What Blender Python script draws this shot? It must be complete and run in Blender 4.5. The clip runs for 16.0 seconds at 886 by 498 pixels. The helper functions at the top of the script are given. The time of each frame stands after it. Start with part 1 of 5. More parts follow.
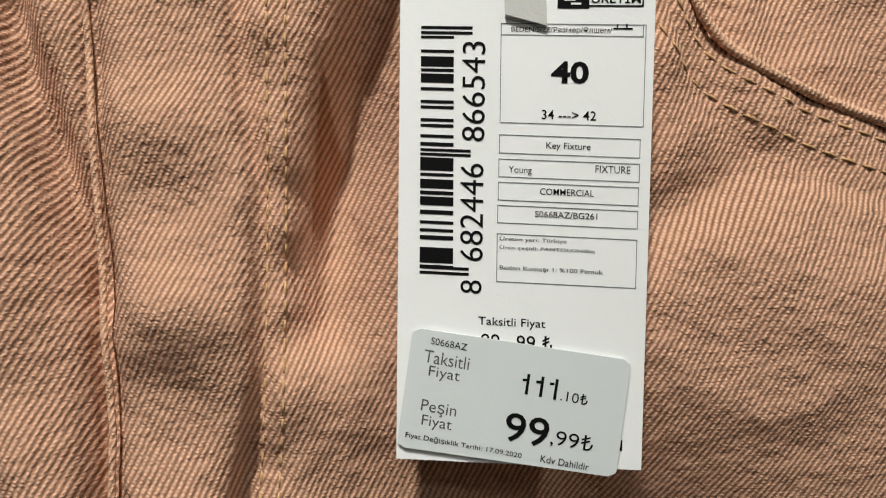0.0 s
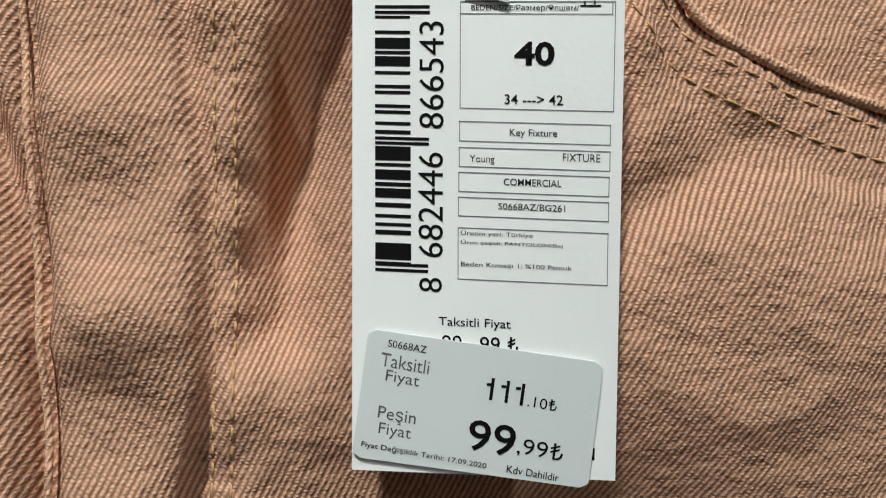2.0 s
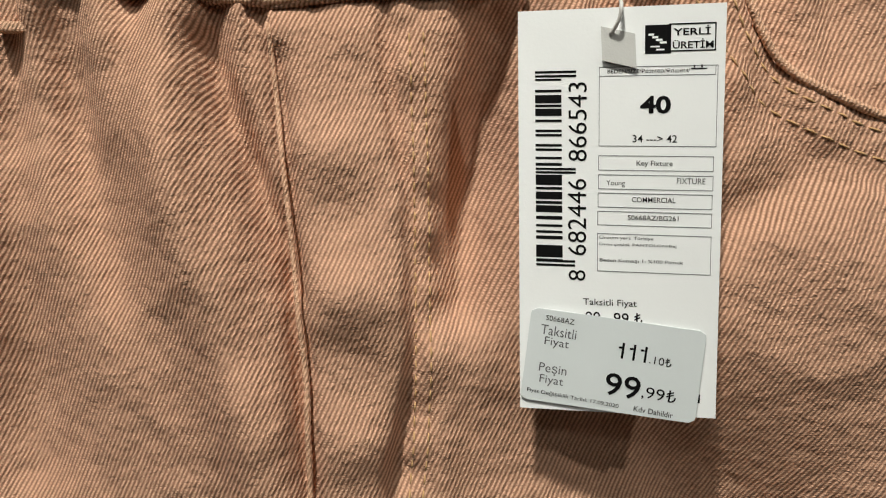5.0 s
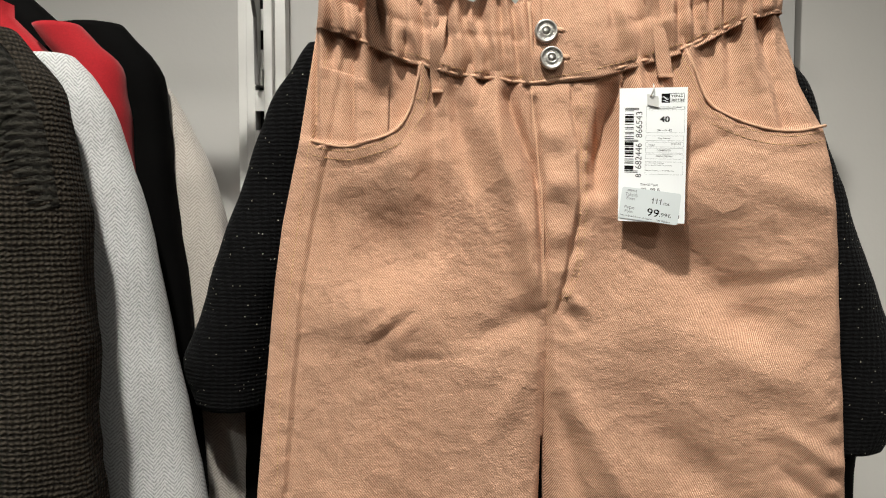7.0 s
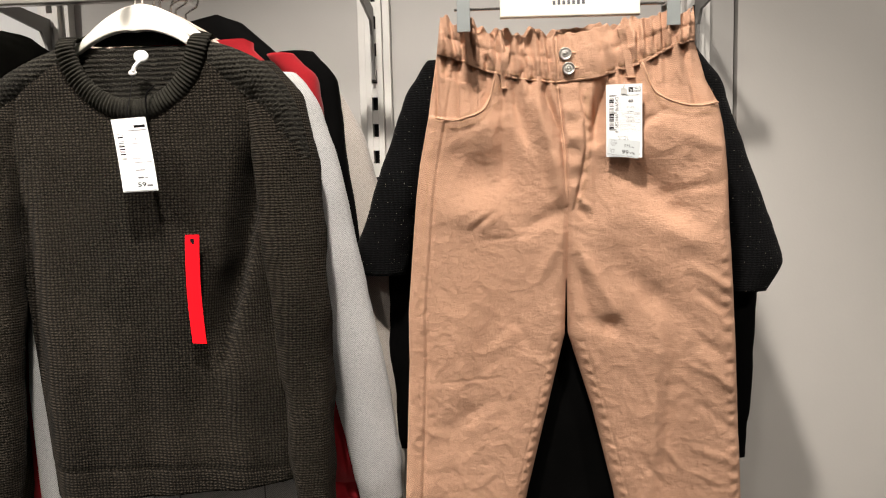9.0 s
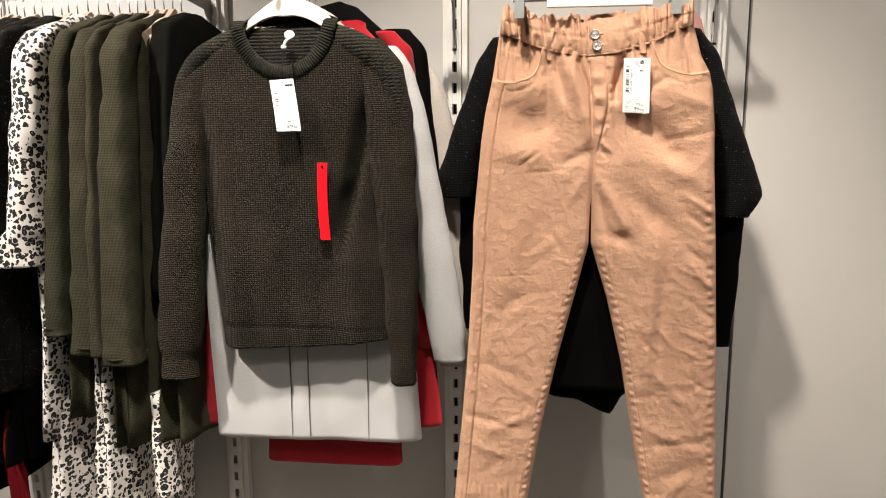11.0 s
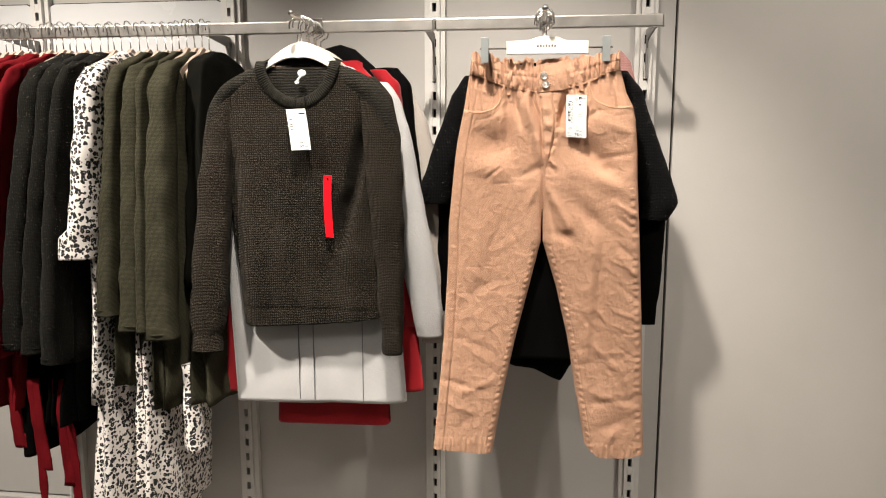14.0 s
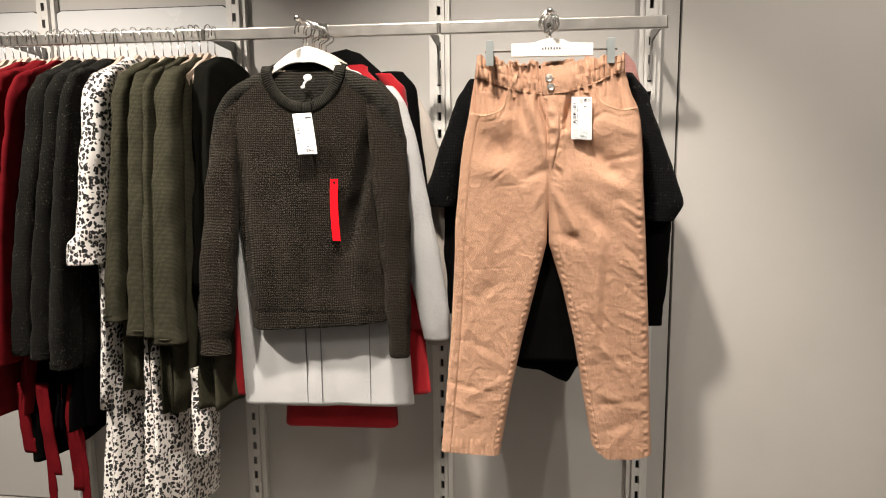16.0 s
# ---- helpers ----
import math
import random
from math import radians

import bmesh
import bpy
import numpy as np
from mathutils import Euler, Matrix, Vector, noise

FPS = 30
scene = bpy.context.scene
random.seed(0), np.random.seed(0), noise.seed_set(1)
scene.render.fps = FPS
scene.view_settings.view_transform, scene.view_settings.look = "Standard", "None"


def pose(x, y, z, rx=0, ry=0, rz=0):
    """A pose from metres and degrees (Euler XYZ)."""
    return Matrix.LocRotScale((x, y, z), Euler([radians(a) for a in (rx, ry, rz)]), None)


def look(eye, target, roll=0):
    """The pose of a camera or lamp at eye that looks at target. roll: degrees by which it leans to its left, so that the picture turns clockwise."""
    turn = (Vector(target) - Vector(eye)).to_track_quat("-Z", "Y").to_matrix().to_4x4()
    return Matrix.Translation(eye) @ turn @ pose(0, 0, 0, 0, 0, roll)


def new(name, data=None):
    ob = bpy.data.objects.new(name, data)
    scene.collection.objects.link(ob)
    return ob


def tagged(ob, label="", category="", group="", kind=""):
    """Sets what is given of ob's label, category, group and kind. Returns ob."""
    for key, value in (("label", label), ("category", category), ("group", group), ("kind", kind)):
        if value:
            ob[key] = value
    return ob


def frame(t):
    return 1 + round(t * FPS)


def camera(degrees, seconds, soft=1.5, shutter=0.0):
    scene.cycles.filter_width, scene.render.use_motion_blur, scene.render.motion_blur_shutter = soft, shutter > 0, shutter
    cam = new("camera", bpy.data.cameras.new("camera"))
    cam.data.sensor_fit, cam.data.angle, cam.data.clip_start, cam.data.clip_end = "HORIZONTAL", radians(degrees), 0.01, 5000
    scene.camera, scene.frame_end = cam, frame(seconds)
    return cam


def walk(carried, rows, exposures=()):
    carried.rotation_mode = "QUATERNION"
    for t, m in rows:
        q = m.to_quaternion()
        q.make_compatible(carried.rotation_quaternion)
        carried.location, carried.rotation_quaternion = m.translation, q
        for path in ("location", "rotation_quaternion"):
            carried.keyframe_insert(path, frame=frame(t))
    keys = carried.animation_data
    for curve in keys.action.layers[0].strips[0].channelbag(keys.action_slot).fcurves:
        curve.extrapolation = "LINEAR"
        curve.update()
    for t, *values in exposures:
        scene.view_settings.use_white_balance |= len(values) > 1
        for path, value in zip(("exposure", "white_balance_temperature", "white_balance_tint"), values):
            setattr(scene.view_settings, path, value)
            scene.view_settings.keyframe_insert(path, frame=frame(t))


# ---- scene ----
cam = camera(63, 16.0, soft=1.1)
PATH = [
    (0, look((0.0320, -0.5923, 1.5995), (0.4362, 1.3660, 1.6409), 0.57)),
    (0.5, look((0.0374, -0.5838, 1.5991), (0.4570, 1.3715, 1.6276), 0.71)),
    (1, look((0.0399, -0.5853, 1.5995), (0.4536, 1.3710, 1.6448), 0.23)),
    (1.5, look((0.0404, -0.5860, 1.5985), (0.4347, 1.3742, 1.6408), 0.45)),
    (2, look((0.0413, -0.5851, 1.5988), (0.4380, 1.3747, 1.6427), 0.21)),
    (2.5, look((0.0392, -0.5858, 1.6004), (0.4404, 1.3729, 1.6523), 0.18)),
    (3, look((0.0368, -0.5865, 1.6003), (0.4325, 1.3733, 1.6510), 0.23)),
    (3.2, look((0.0358, -0.5872, 1.6006), (0.4359, 1.3717, 1.6528), 0.25)),
    (5.3, look((0.0097, -0.6522, 1.6071), (0.1271, 1.3432, 1.5414), 0.85)),
    (5.5, look((0.0014, -0.6717, 1.6038), (0.0898, 1.3259, 1.5638), 1.96)),
    (6, look((-0.0379, -0.7369, 1.5953), (0.0764, 1.2594, 1.6371), 1.48)),
    (6.5, look((-0.0456, -0.8555, 1.5787), (-0.0807, 1.1418, 1.4828), -0.36)),
    (7, look((-0.0652, -0.9728, 1.5703), (-0.0936, 1.0243, 1.4666), 0.07)),
    (7.5, look((-0.0208, -1.0743, 1.5685), (-0.1572, 0.9154, 1.4191), 0.29)),
    (8, look((-0.0091, -1.1859, 1.5597), (-0.2221, 0.7973, 1.4130), 0.39)),
    (8.5, look((-0.0808, -1.2885, 1.5510), (-0.1707, 0.7026, 1.3861), -0.63)),
    (9, look((-0.1245, -1.4109, 1.5406), (-0.2065, 0.5782, 1.3488), -1.44)),
    (9.5, look((-0.1243, -1.4943, 1.5260), (-0.2974, 0.4871, 1.3156), -0.05)),
    (10, look((-0.0806, -1.6148, 1.5251), (-0.3564, 0.3468, 1.2493), -0.03)),
    (10.2, look((-0.0680, -1.6448, 1.5228), (-0.3847, 0.3086, 1.2332), -0.07)),
    (12.3, look((-0.0669, -2.0284, 1.5529), (-0.3003, -0.0717, 1.2111), -0.15)),
    (12.5, look((-0.0391, -2.0601, 1.5478), (-0.2777, -0.1044, 1.2038), 0.31)),
    (13, look((-0.0176, -2.0993, 1.5531), (-0.2630, -0.1412, 1.2285), -0.20)),
    (13.5, look((-0.0124, -2.1052, 1.5563), (-0.2614, -0.1452, 1.2458), -0.12)),
    (14, look((-0.0134, -2.1067, 1.5568), (-0.2647, -0.1450, 1.2594), -0.03)),
    (14.5, look((-0.0037, -2.1067, 1.5475), (-0.2638, -0.1451, 1.2573), -0.14)),
    (15, look((-0.0142, -2.1124, 1.5562), (-0.2733, -0.1514, 1.2607), -0.24)),
    (15.5, look((-0.0232, -2.1145, 1.5546), (-0.2757, -0.1530, 1.2562), -0.16)),
    (16, look((-0.0197, -2.1123, 1.5576), (-0.2806, -0.1508, 1.2673), -0.50)),
]
EXPOSURES = [(0.0, -0.95, 6150, 5), (1.0, -1.02, 5750, 1), (3.5, -1.02, 6050, 2), (5.5, -0.86, 6250, 4), (7.0, -0.46, 6200, 5), (9.0, -0.2, 6550, 11), (9.6, -0.1, 6750, 11), (12.5, 0.09, 6750, 11), (16.0, 0.09, 6750, 11)]
walk(cam, PATH, EXPOSURES)

# ---------------------------------------------------------------- world and light
world = bpy.data.worlds.new("shop_air")
world.use_nodes = True
world.node_tree.nodes["Background"].inputs["Color"].default_value = (1.0, 0.95, 0.88, 1)
world.node_tree.nodes["Background"].inputs["Strength"].default_value = 0.05
scene.world = world
scene.view_settings.exposure = 0.0


def spot(name, eye, target, watts, degrees, radius, colour=(1.0, 0.90, 0.77)):
    data = bpy.data.lights.new(name, "SPOT")
    data.energy, data.spot_size, data.spot_blend = watts, radians(degrees), 0.75
    data.shadow_soft_size, data.color = radius, colour
    lamp = new(name, data)
    lamp.matrix_world = look(eye, target)
    return lamp


# unseen spots under the shop ceiling: two placed from cast shadows, two added as fill
KEY = (1.0, 0.925, 0.83)
spot("unseen_spot", (-0.32, -1.28, 2.92), (-0.12, -0.42, 0.98), 255, 64, 0.06, KEY)
spot("unseen_spot", (-0.82, -2.76, 3.08), (0.45, -0.2, 1.10), 52, 56, 0.09, KEY)
# added to brighten the cream wall panel
spot("unseen_spot", (1.2, -2.3, 3.1), (1.35, -0.1, 1.00), 170, 78, 0.04, KEY)
# added to brighten the packed rail
spot("unseen_spot", (-1.6, -1.6, 3.0), (-1.25, -0.4, 0.96), 400, 62, 0.05, KEY)
# unseen area lamp overhead, added as soft fill
ambient = bpy.data.lights.new("overhead_fill", "AREA")
ambient.shape, ambient.size, ambient.size_y, ambient.energy, ambient.color = "RECTANGLE", 3.0, 2.0, 8, (1.0, 0.96, 0.9)
new("overhead_fill", ambient).matrix_world = look((0.3, -2.6, 3.1), (0.0, -1.4, 0.0))


# ---------------------------------------------------------------- materials
class Mat:
    """A small wrapper that adds nodes to one material."""

    def __init__(self, name, rough=0.8, metal=0.0, sheen=0.0, spec=0.5):
        self.m = bpy.data.materials.new(name)
        self.m.use_nodes = True
        self.t = self.m.node_tree
        self.b = self.t.nodes["Principled BSDF"]
        self.b.inputs["Roughness"].default_value = rough
        self.b.inputs["Metallic"].default_value = metal
        self.b.inputs["Sheen Weight"].default_value = sheen
        self.b.inputs["Specular IOR Level"].default_value = spec
        self.coord = self.t.nodes.new("ShaderNodeTexCoord").outputs["Object"]

    def put(self, value, socket):
        if isinstance(value, (int, float, tuple)):
            socket.default_value = value
        else:
            self.t.links.new(value, socket)

    def math(self, op, a, b=0.0, c=0.0):
        n = self.t.nodes.new("ShaderNodeMath")
        n.operation = op
        for k, v in enumerate((a, b, c)):
            self.put(v, n.inputs[k])
        return n.outputs[0]

    def axis(self, vector=None):
        n = self.t.nodes.new("ShaderNodeSeparateXYZ")
        self.put(vector or self.coord, n.inputs[0])
        return n.outputs

    def noise(self, scale, detail=2.0, rough=0.5, vector=None, out="Fac"):
        n = self.t.nodes.new("ShaderNodeTexNoise")
        n.inputs["Scale"].default_value, n.inputs["Detail"].default_value, n.inputs["Roughness"].default_value = scale, detail, rough
        self.put(vector or self.coord, n.inputs["Vector"])
        return n.outputs[out]

    def mapped(self, scale=(1, 1, 1), rot=(0, 0, 0)):
        n = self.t.nodes.new("ShaderNodeMapping")
        n.inputs["Scale"].default_value, n.inputs["Rotation"].default_value = scale, rot
        self.put(self.coord, n.inputs["Vector"])
        return n.outputs[0]

    def ramp(self, fac, stops):
        n = self.t.nodes.new("ShaderNodeValToRGB")
        e = n.color_ramp.elements
        while len(e) < len(stops):
            e.new(0.5)
        for k, (pos, col) in enumerate(stops):
            e[k].position, e[k].color = pos, (*col, 1)
        self.put(fac, n.inputs[0])
        return n.outputs[0]

    def mix(self, fac, a, b, mode="MIX"):
        n = self.t.nodes.new("ShaderNodeMix")
        n.data_type, n.blend_type = "RGBA", mode
        self.put(fac, n.inputs[0])
        self.put((*a, 1) if isinstance(a, tuple) else a, n.inputs[6])
        self.put((*b, 1) if isinstance(b, tuple) else b, n.inputs[7])
        return n.outputs[2]

    def bump(self, height, strength, distance, under=None):
        n = self.t.nodes.new("ShaderNodeBump")
        n.inputs["Strength"].default_value, n.inputs["Distance"].default_value = strength, distance
        self.put(height, n.inputs["Height"])
        if under is not None:
            self.put(under, n.inputs["Normal"])
        return n.outputs[0]

    def done(self, colour=None, normal=None, rough=None):
        if colour is not None:
            self.put((*colour, 1) if isinstance(colour, tuple) else colour, self.b.inputs["Base Color"])
        if normal is not None:
            self.put(normal, self.b.inputs["Normal"])
        if rough is not None:
            self.put(rough, self.b.inputs["Roughness"])
        return self.m


def wave01(m, u):
    """A sine between 0 and 1 of a value counted in periods."""
    return m.math("MULTIPLY_ADD", m.math("SINE", m.math("MULTIPLY", u, 2 * math.pi)), 0.5, 0.5)


def twill(name, light, dark, pitch=0.00110):
    """Steep twill ribs, each made of short slanted floats that are shifted from rib to rib."""
    m = Mat(name, rough=0.9, sheen=0.03, spec=0.1)
    x, y, z = m.axis()
    wob = m.math("MULTIPLY_ADD", m.noise(38, 2), 0.45, m.math("MULTIPLY", m.noise(420, 1), 0.22))
    u = m.math("ADD", m.math("MULTIPLY", x, 0.90 / pitch), m.math("MULTIPLY", z, -0.43 / pitch))
    u = m.math("ADD", u, wob)
    rib = wave01(m, u)
    along = m.math("ADD", m.math("MULTIPLY", z, 1.0 / (pitch * 0.66)), m.math("MULTIPLY", x, 0.42 / pitch))
    along = m.math("ADD", along, m.math("MULTIPLY", m.math("FLOOR", m.math("ADD", u, 0.25)), 0.41))
    knots = wave01(m, m.math("ADD", along, m.math("MULTIPLY", m.noise(700, 1), 0.9)))
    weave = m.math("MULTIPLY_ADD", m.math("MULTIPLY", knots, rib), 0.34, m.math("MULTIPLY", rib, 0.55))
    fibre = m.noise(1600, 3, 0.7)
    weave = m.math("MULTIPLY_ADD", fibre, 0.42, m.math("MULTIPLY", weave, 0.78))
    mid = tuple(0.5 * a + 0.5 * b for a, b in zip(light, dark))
    # dark grooves: brown weft, plus shade between the ribs put into the colour
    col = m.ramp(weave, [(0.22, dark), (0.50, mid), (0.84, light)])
    fade = m.noise(13, 4, 0.6)
    col = m.mix(m.math("MULTIPLY", m.math("SUBTRACT", fade, 0.38), 0.6), col, tuple(min(1, c * 0.74) for c in light), "MIX")
    slub = m.noise(60, 3, 0.6, m.mapped((1.0, 1.0, 9.0)))
    col = m.mix(m.math("MULTIPLY", slub, 0.14), col, tuple(min(1, c * 1.2) for c in light))
    crease = m.noise(110, 4, 0.6)
    rumple = m.noise(34, 6, 0.68, m.mapped((1.0, 1.0, 1.5), (0, 0.6, 0)))
    n = m.bump(rumple, 0.65, 0.0056)
    n = m.bump(crease, 0.7, 0.0020, n)
    n = m.bump(weave, 0.75, 0.0004, n)
    return m.done(col, n)


def knit(name, light, dark, course=0.0052, wale=0.0062, depth=0.0016, speck=0.0, flat=0.0):
    m = Mat(name, rough=0.92, sheen=0.02, spec=0.06)
    x, y, z = m.axis()
    wob = m.math("MULTIPLY_ADD", m.noise(20, 2), 0.7, m.math("MULTIPLY", m.noise(260, 2), 0.9))
    rows = wave01(m, m.math("ADD", m.math("MULTIPLY", z, 1 / course), wob))
    side = m.math("ADD", m.math("MULTIPLY", x, 1 / wale), m.math("MULTIPLY", y, 1 / wale))
    cols = wave01(m, m.math("ADD", side, wob))
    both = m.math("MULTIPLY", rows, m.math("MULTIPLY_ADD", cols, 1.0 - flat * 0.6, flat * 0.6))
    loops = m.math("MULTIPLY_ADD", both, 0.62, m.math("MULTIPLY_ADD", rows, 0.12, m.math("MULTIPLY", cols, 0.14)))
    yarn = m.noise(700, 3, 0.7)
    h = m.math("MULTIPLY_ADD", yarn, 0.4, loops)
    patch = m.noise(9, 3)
    # colour darkens with the dips, painting in the shade between loops
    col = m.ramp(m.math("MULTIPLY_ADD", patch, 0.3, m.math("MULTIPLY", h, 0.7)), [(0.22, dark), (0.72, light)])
    if speck:
        v = m.t.nodes.new("ShaderNodeTexVoronoi")
        v.inputs["Scale"].default_value = 330
        m.put(m.coord, v.inputs["Vector"])
        dots = m.math("LESS_THAN", v.outputs["Distance"], 0.16)
        rare = m.math("GREATER_THAN", m.axis(v.outputs["Color"])[0], 1.0 - speck)
        glint = m.math("MULTIPLY", dots, rare)
        col = m.mix(glint, col, (0.55, 0.52, 0.42))
        m.put(m.math("MULTIPLY", glint, 0.7), m.b.inputs["Metallic"])
    return m.done(col, m.bump(h, 0.9, depth))


def herringbone(name, light, dark):
    m = Mat(name, rough=0.9, sheen=0.2, spec=0.15)
    x, y, z = m.axis()
    band = m.math("PINGPONG", m.math("ADD", x, m.math("MULTIPLY", y, 0.6)), 0.0085)
    u = m.math("ADD", m.math("MULTIPLY", band, 1 / 0.0030), m.math("MULTIPLY", z, 1 / 0.0030))
    rib = wave01(m, m.math("ADD", u, m.math("MULTIPLY", m.noise(200, 2), 0.9)))
    fuzz = m.noise(420, 4, 0.75)
    h = m.math("MULTIPLY_ADD", fuzz, 0.7, m.math("MULTIPLY", rib, 0.3))
    col = m.ramp(h, [(0.25, dark), (0.65, light)])
    return m.done(col, m.bump(h, 0.6, 0.0008))


def plain_cloth(name, light, dark, scale=40, fine=900, bump=0.0006, rough=0.85, rib=0.0):
    m = Mat(name, rough=rough, sheen=0.12 if max(light) > 0.2 else 0.0, spec=0.2 if max(light) > 0.2 else 0.05)
    big = m.noise(scale, 4, 0.6)
    small = m.noise(fine, 2, 0.6)
    h = m.math("MULTIPLY_ADD", small, 0.5, m.math("MULTIPLY", big, 0.5))
    if rib:
        x, y, z = m.axis()
        across = wave01(m, m.math("MULTIPLY", m.math("ADD", x, y), 1 / rib))
        rows = wave01(m, m.math("MULTIPLY", z, 1 / rib))
        h = m.math("MULTIPLY_ADD", m.math("MULTIPLY", across, rows), 0.5, m.math("MULTIPLY", h, 0.6))
    return m.done(m.ramp(h, [(0.3, dark), (0.7, light)]), m.bump(h, 0.7, bump))


def leopard(name):
    m = Mat(name, rough=0.75, sheen=0.1, spec=0.25)
    warp = m.t.nodes.new("ShaderNodeMix")
    warp.data_type = "VECTOR"
    warp.inputs[0].default_value = 0.014
    m.put(m.mapped((1.0, 0.75, 0.8)), warp.inputs[4])
    m.put(m.noise(65, 2, 0.5, None, "Color"), warp.inputs[5])
    v = m.t.nodes.new("ShaderNodeTexVoronoi")
    v.inputs["Scale"].default_value, v.inputs["Randomness"].default_value = 110, 0.66
    m.put(warp.outputs[1], v.inputs["Vector"])
    size = m.math("MULTIPLY_ADD", m.axis(v.outputs["Color"])[1], 0.35, 0.75)
    d = m.math("DIVIDE", v.outputs["Distance"], size)
    gap = m.math("MULTIPLY", m.math("SUBTRACT", m.noise(120, 2), 0.5), 0.20)
    d = m.math("ADD", d, gap)
    col = m.ramp(d, [(0.11, (0.30, 0.28, 0.26)), (0.17, (0.012, 0.012, 0.013)), (0.49, (0.014, 0.014, 0.015)), (0.53, (0.80, 0.76, 0.73))])
    return m.done(col, m.bump(m.noise(600, 2), 0.4, 0.0005))


def paint(name, colour, rough=0.5, metal=0.0, spread=0.06, scale=8, bump=0.0003, spec=0.5):
    m = Mat(name, rough=rough, metal=metal, spec=spec)
    n = m.noise(scale, 5, 0.6)
    fine = m.noise(scale * 30, 2, 0.6)
    col = m.ramp(n, [(0.3, tuple(c * (1 - spread) for c in colour)), (0.7, tuple(min(1, c * (1 + spread)) for c in colour))])
    r = m.math("MULTIPLY_ADD", n, 0.2, rough - 0.1)
    return m.done(col, m.bump(fine, 0.35, bump), r)


def wall_paint(name, colour):
    m = Mat(name, rough=0.62, spec=0.35)
    big, fine = m.noise(2.2, 4, 0.6), m.noise(170, 3, 0.6)
    col = m.ramp(big, [(0.3, tuple(c * 0.95 for c in colour)), (0.7, tuple(c * 1.04 for c in colour))])
    scuff = m.noise(7, 6, 0.75, m.mapped((3.0, 1.0, 0.8), (0, 0.5, 0)))
    col = m.mix(m.math("MULTIPLY", m.math("GREATER_THAN", scuff, 0.735), 0.35), col, tuple(c * 0.7 for c in colour))
    return m.done(col, m.bump(fine, 0.25, 0.0006))


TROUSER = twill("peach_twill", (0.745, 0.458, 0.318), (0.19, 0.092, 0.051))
SEAM = twill("peach_twill_edge", (0.76, 0.49, 0.345), (0.44, 0.245, 0.145), 0.0009)
THREAD = plain_cloth("tan_thread", (0.62, 0.40, 0.20), (0.36, 0.21, 0.09), 300, 2500, 0.0001)
INSIDE = plain_cloth("dark_lining", (0.10, 0.05, 0.03), (0.05, 0.025, 0.015))
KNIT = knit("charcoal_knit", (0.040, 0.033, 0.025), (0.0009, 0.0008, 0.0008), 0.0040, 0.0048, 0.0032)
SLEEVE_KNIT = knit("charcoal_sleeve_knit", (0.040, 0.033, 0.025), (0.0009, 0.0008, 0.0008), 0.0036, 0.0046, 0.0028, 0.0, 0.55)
RIBBED = knit("charcoal_rib", (0.036, 0.033, 0.027), (0.003, 0.003, 0.0027), 0.0062, 0.2, 0.0030, 0.0, 0.6)
COLLAR = plain_cloth("charcoal_collar", (0.036, 0.034, 0.028), (0.006, 0.0058, 0.005), 90, 700, 0.0014)
BLACK_KNIT = knit("black_lurex_knit", (0.0060, 0.0060, 0.0064), (0.0010, 0.0010, 0.0011), 0.0034, 0.006, 0.0010, 0.14, 0.6)
DARK_LUREX = knit("dark_lurex_knit", (0.012, 0.0115, 0.0095), (0.0018, 0.0018, 0.0018), 0.0034, 0.006, 0.0010, 0.30, 0.6)
BLACK = plain_cloth("black_cloth", (0.0020, 0.0019, 0.0019), (0.0008, 0.0008, 0.0008))
WHITE_WOOL = herringbone("pale_grey_herringbone", (0.56, 0.56, 0.56), (0.24, 0.24, 0.245))
BEIGE_WOOL = herringbone("warm_grey_herringbone", (0.46, 0.42, 0.38), (0.25, 0.22, 0.20))
RED = plain_cloth("crimson_cloth", (0.33, 0.007, 0.013), (0.22, 0.004, 0.008), 20, 700)
WINE = plain_cloth("wine_cloth", (0.17, 0.008, 0.012), (0.07, 0.003, 0.005), 20, 700)
PINK = knit("rose_knit", (0.42, 0.23, 0.21), (0.24, 0.12, 0.11), 0.004, 0.004, 0.001)
OLIVE = plain_cloth("olive_waffle", (0.070, 0.066, 0.044), (0.020, 0.019, 0.0125), 30, 900, 0.0007, 0.9, 0.0030)
OLIVE_DARK = plain_cloth("black_olive_cloth", (0.006, 0.006, 0.0042), (0.0016, 0.0016, 0.0013), 30, 900)
LEOPARD = leopard("leopard_print")
WALL = wall_paint("warm_white_wall", (0.40, 0.388, 0.372))
PANEL = wall_paint("cream_wall_panel", (0.47, 0.453, 0.43))
STEEL = paint("brushed_steel", (0.46, 0.445, 0.42), 0.34, 0.95, 0.08, 30, 0.0001)
CHROME = paint("chrome_wire", (0.70, 0.69, 0.67), 0.22, 1.0, 0.04, 30, 0.00005)
POST = paint("grey_powder_coat", (0.56, 0.55, 0.53), 0.5, 0.15, 0.05, 20, 0.0001)
DARK_STEEL = paint("dark_grey_steel", (0.20, 0.195, 0.19), 0.5, 0.3, 0.05, 20, 0.0001)
SLOT = paint("slot_dark", (0.012, 0.012, 0.012), 0.7)
PLASTIC = paint("white_plastic", (0.80, 0.77, 0.70), 0.35, 0, 0.03, 10, 0.0001)
CLIP = paint("grey_clip_metal", (0.33, 0.36, 0.36), 0.4, 0.6, 0.05, 40, 0.0001)
WOODY = paint("beige_hanger_plastic", (0.42, 0.33, 0.27), 0.45, 0, 0.08, 14, 0.0001)
